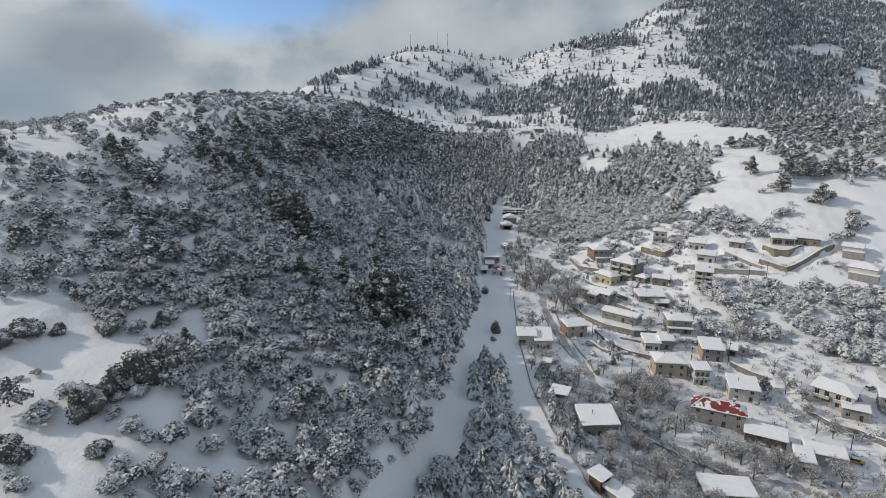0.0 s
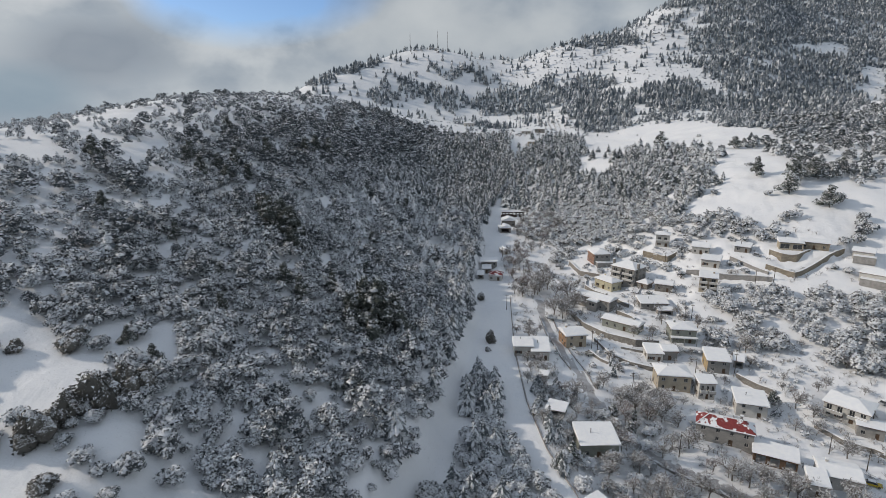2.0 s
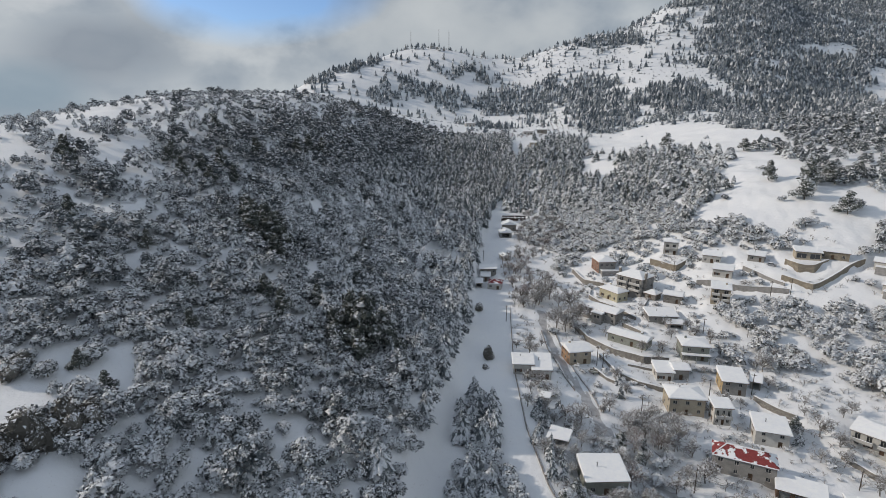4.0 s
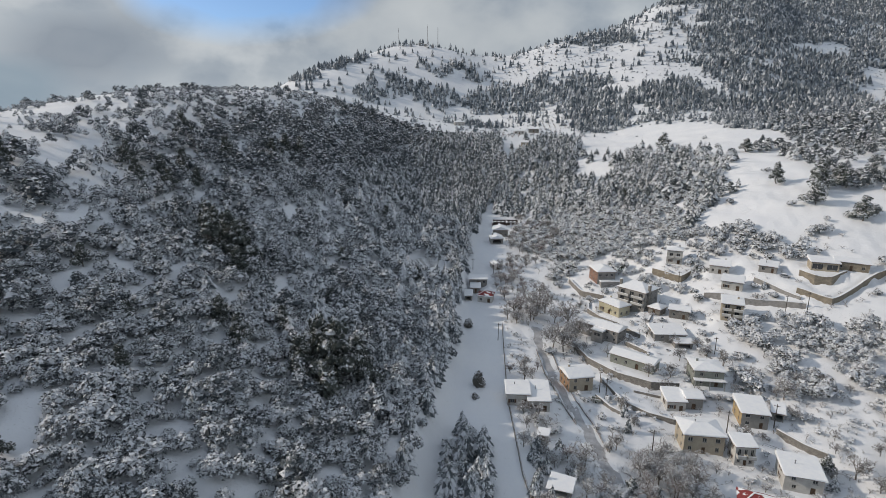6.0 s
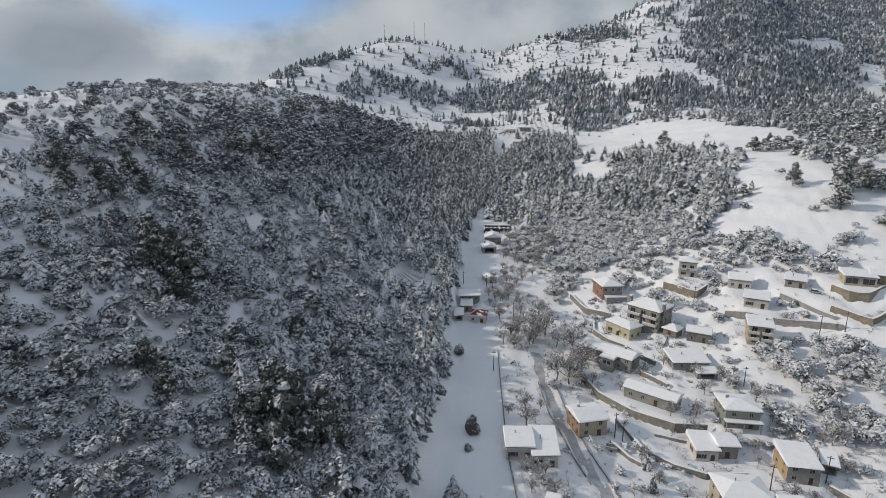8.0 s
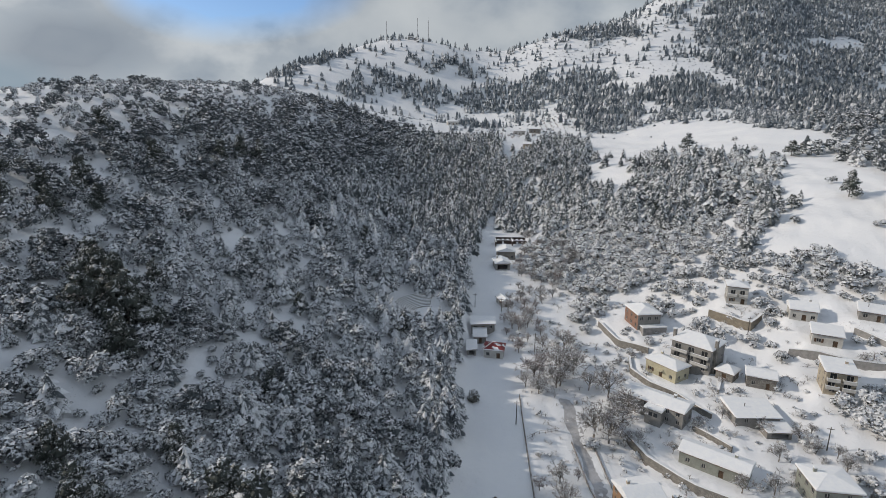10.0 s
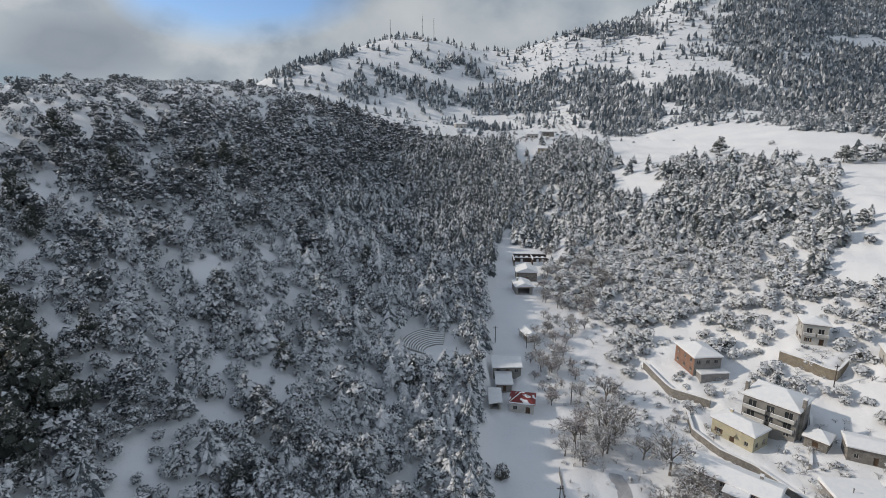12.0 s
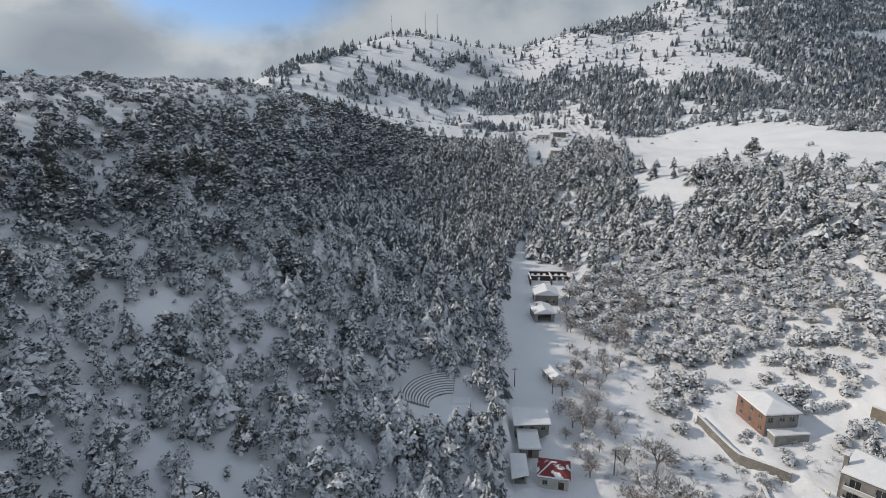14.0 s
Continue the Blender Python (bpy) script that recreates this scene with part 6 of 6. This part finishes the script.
def utility_pole(x, y, high, turn):
    ob = thing("utility_pole", x, y, height(x, y), turn, "dark wooden utility pole with a crossarm", "pole", "utility poles")
    part("pole", rod(bmesh.new(), (0, 0, -0.6), (0, 0, high), 0.16, 0.1, 8), "old_timber", ob)
    box_part("crossarm", -0.8, 0.8, -0.06, 0.06, high - 0.7, high - 0.55, "old_timber", ob)
    for u in (-0.7, 0.7, -0.35, 0.35):
        part("insulator", rod(bmesh.new(), (u, 0, high - 0.548), (u, 0, high - 0.38), 0.05, 0.035, 6), "white_wall", ob)


for x, y, high, turn in ((63, 212, 8, 20), (65, 211, 6.5, 20), (111, 192.5, 8, -30), (96, 191.5, 7.5, -30), (70, 183, 7.5, 10), (112, 232, 7, -20), (149, 250.5, 7, -20), (156, 248, 7.5, -20), (32.2, 248, 7.5, 0), (46, 292, 7.5, 0), (27, 330, 6.5, 0), (38, 326, 6, 0), (120, 284, 7, 0), (72, 148, 7.5, 30), (118, 151, 7, 30), (124, 144, 7.5, 30), (137, 160, 7, 30), (41, 268, 7, 0)):
    utility_pole(x, y, high, turn)


# ---- open-air theatre ----
def theatre():
    ob = thing("open_air_theatre", BOWL[0], BOWL[1], BOWL[2], 0, "snow-covered stone tiers of an open-air theatre", "theatre")
    for k in range(10):
        r0, r1 = 5.9 + k * 0.78, 5.9 + k * 0.78 + 0.6
        top = 0.15 + k * 0.35
        bm = bmesh.new()
        rings = []
        for i in range(29):
            a = radians(82 + 112 * i / 28)
            c, s = math.cos(a), math.sin(a)
            rings.append([bm.verts.new(p) for p in ((r0 * c, r0 * s, top - 1.6), (r0 * c, r0 * s, top), (r1 * c, r1 * s, top + 0.05), (r1 * c, r1 * s, top - 1.6))])
        for p, q in zip(rings, rings[1:]):
            for j in range(3):
                bm.faces.new((p[j], q[j], q[j + 1], p[j + 1]))
        bm.faces.new(rings[0])
        bm.faces.new(rings[-1][::-1])
        bmesh.ops.recalc_face_normals(bm, faces=bm.faces)
        row = part("tier", bm, "concrete", ob)
        bm = bmesh.new()
        rings = []
        for i in range(29):
            a = radians(82.3 + 111.4 * i / 28)
            c, s = math.cos(a), math.sin(a)
            rings.append([bm.verts.new(p) for p in (((r0 + 0.14) * c, (r0 + 0.14) * s, top + 0.012), ((r0 + 0.2) * c, (r0 + 0.2) * s, top + 0.2), (r1 * c, r1 * s, top + 0.26))])
        for p, q in zip(rings, rings[1:]):
            for j in range(2):
                bm.faces.new((p[j], q[j], q[j + 1], p[j + 1]))
        bmesh.ops.recalc_face_normals(bm, faces=bm.faces)
        part("snow_layer", bm, "roof_snow", row)
    box_part("stage", 0.5, 5.6, 0.4, 3.6, -1.0, 0.25, "roof_snow", ob, "low stage under smooth snow", 0.2)


theatre()


# ---- roofless building ----
def holed_wall(bm, ax, ay, bx, by, thick, z0, z1, holes):
    """A straight wall with openings through it, one closed body; holes are (u0, u1, v0, v1)."""
    length = math.hypot(bx - ax, by - ay)
    us = sorted({0.0, length, *(u for h in holes for u in h[:2])})
    vs = sorted({z0, z1, *(min(max(v, z0), z1) for h in holes for v in h[2:])})
    m = Matrix.Translation((ax, ay, 0)) @ Matrix.Rotation(math.atan2(by - ay, bx - ax), 4, "Z")
    nodes = {}

    def solid(i, j):
        if not (0 <= i < len(us) - 1 and 0 <= j < len(vs) - 1):
            return False
        u, v = (us[i] + us[i + 1]) / 2, (vs[j] + vs[j + 1]) / 2
        return not any(h[0] < u < h[1] and h[2] < v < h[3] for h in holes)

    def node(i, j, side):
        if (i, j, side) not in nodes:
            nodes[i, j, side] = bm.verts.new(m @ Vector((us[i], side * thick / 2, vs[j])))
        return nodes[i, j, side]

    for i in range(len(us) - 1):
        for j in range(len(vs) - 1):
            if not solid(i, j):
                continue
            ring = ((i, j), (i + 1, j), (i + 1, j + 1), (i, j + 1))
            bm.faces.new([node(*c, -1) for c in ring])
            bm.faces.new([node(*c, 1) for c in reversed(ring)])
            for k, (di, dj) in enumerate(((0, -1), (1, 0), (0, 1), (-1, 0))):
                if not solid(i + di, j + dj):
                    p, q = ring[k], ring[(k + 1) % 4]
                    bm.faces.new([node(*q, -1), node(*p, -1), node(*p, 1), node(*q, 1)])
    return bm


def ruin():
    x, y = 55, 414
    ob = thing("ruin", x, y, height(x, y) - 0.2, -4, "roofless masonry building with snow on its wall tops", "ruin")
    rear = [(1.2 + 2.75 * i, 2.7 + 2.75 * i, 1.1, 2.5) for i in range(6)]
    runs = (((-9, 6), (9, 6), 3.4, rear), ((-9, -5.5), (-9, 5.75), 2.9, [(2.4, 3.6, 1.0, 2.2), (6.4, 7.6, 1.0, 2.2)]), ((0.6, -4.5), (0.6, 5.75), 3.0, [(4.0, 5.2, -1.0, 2.1)]), ((9, -1), (9, 5.75), 2.7, [(2.0, 3.2, 1.0, 2.2)]), ((-8.75, 1.2), (0.35, 1.2), 2.6, [(3.6, 4.8, -1.0, 2.0)]), ((0.85, 1.8), (8.75, 1.8), 2.4, [(2.4, 3.6, -1.0, 1.9), (5.2, 6.3, 0.9, 1.9)]))
    for (ax, ay), (bx, by), top, holes in runs:
        wall = part("wall", holed_wall(bmesh.new(), ax, ay, bx, by, 0.5, -1.5, top, holes), "red_brown", ob, "bare red-brown masonry wall with empty openings")
        part("snow_cap", holed_wall(bmesh.new(), ax, ay, bx, by, 0.58, top + 0.004, top + 0.3, []), "roof_snow", wall)


ruin()


# ---- radio masts ----
def mast(x, y, high):
    ob = thing("radio_mast", x, y, height(x, y), 0, "slim steel radio mast on the hilltop", "mast", "radio masts on the hilltop")
    legs = [(0.55 * math.cos(a), 0.55 * math.sin(a)) for a in (0.5, 2.6, 4.7)]
    for u, v in legs:
        part("leg", rod(bmesh.new(), (u, v, -1), (u * 0.6, v * 0.6, high), 0.13, 0.1, 5), "metal", ob)
    bm = bmesh.new()
    for k in range(int(high / 1.6)):
        for j in range(3):
            a, b = legs[j], legs[(j + 1) % 3]
            rod(bm, (a[0] * 0.9, a[1] * 0.9, k * 1.6), (b[0] * 0.9, b[1] * 0.9, k * 1.6 + 1.6), 0.05, 0.05, 3)
    part("lattice", bm, "metal", ob)
    part("aerial", rod(bmesh.new(), (0, 0, high), (0, 0, high + 3), 0.06, 0.04, 5), "metal", ob)


for x, y, high in ((-61, 1020, 30), (-12, 1036, 33), (6, 1030, 33)):
    mast(x, y, high)


def hut(x, y, w, d, high, turn):
    ob = thing("equipment_hut", x, y, height(x, y) - 0.3, turn, "small square equipment hut with snow on top", "hut", "huts by the masts")
    box_part("wall", -w / 2, w / 2, -d / 2, d / 2, -1, high, "grey_wall", ob)
    box_part("snow_layer", -w / 2 - 0.2, w / 2 + 0.2, -d / 2 - 0.2, d / 2 + 0.2, high + 0.003, high + 0.45, "roof_snow", ob, "", 0.15)
    box_part("door", -0.5, 0.5, -d / 2 - 0.06, -d / 2 - 0.004, 0, 2.0, "metal", ob)


for x, y, w, d, high, turn in ((-24, 1033, 7, 5, 4, 10), (-15, 1030, 5, 5, 3, -5), (-3, 1024, 4, 4, 3, 0)):
    hut(x, y, w, d, high, turn)


# ---- vehicles ----
def car(x, y, turn, paint, label, name="car"):
    ob = thing(name, x, y, height(x, y), turn, label, "car")
    bm = box(bmesh.new(), -2.1, 2.1, -0.85, 0.85, 0.35, 0.85, 0.12)
    part("body", bm, paint, ob)
    bm = bmesh.new()
    vs = [bm.verts.new(p) for p in ((-1.5, -0.75, 0.853), (1.1, -0.75, 0.853), (1.1, 0.75, 0.853), (-1.5, 0.75, 0.853), (-1.1, -0.62, 1.42), (0.5, -0.62, 1.42), (0.5, 0.62, 1.42), (-1.1, 0.62, 1.42))]
    for f in ((0, 1, 5, 4), (1, 2, 6, 5), (2, 3, 7, 6), (3, 0, 4, 7), (4, 5, 6, 7)):
        bm.faces.new([vs[i] for i in f])
    cabin = part("cabin", bm, "glass", ob, "dark windows")
    box_part("snow_cover", -1.15, 0.55, -0.66, 0.66, 1.423, 1.62, "roof_snow", cabin, "snow on the roof", 0.07)
    for u in (-1.35, 1.35):
        for v in (-0.82, 0.82):
            w = part("wheel", rod(bmesh.new(), (u, v - 0.1, 0.32), (u, v + 0.1, 0.32), 0.32, 0.32, 12), "rubber", ob)
            part("rim", rod(bmesh.new(), (u, v - 0.105, 0.32), (u, v + 0.105, 0.32), 0.18, 0.18, 10), "metal", w)
    return ob


car(121, 138, -32, "yellow_paint", "yellow car parked beside the lane in snow")
car(149.5, 171, 20, "silver_paint", "silver car half covered in snow beside a house")
car(158.5, 268, -30, "silver_paint", "grey car buried in snow by a garden")


def trailer():
    ob = thing("trailer", 61, 208.5, height(61, 208.5), -22, "open box trailer rimmed with snow", "trailer")
    box_part("bed", -1.5, 1.5, -0.9, 0.9, 0.55, 0.68, "metal", ob)
    for w in ((-1.5, 1.5, -0.95, -0.87), (-1.5, 1.5, 0.87, 0.95), (-1.55, -1.47, -0.95, 0.95), (1.47, 1.55, -0.95, 0.95)):
        side = box_part("side_board", *w, 0.69, 1.35, "green_wall", ob)
        box_part("snow_cap", *w, 1.353, 1.48, "roof_snow", side, "", 0.03)
    for v in (-0.95, 0.95):
        part("wheel", rod(bmesh.new(), (0, v - 0.1, 0.33), (0, v + 0.1, 0.33), 0.33, 0.33, 12), "rubber", ob)
    part("drawbar", rod(bmesh.new(), (1.5, 0, 0.6), (2.6, 0, 0.45), 0.06, 0.05, 6), "metal", ob)


trailer()
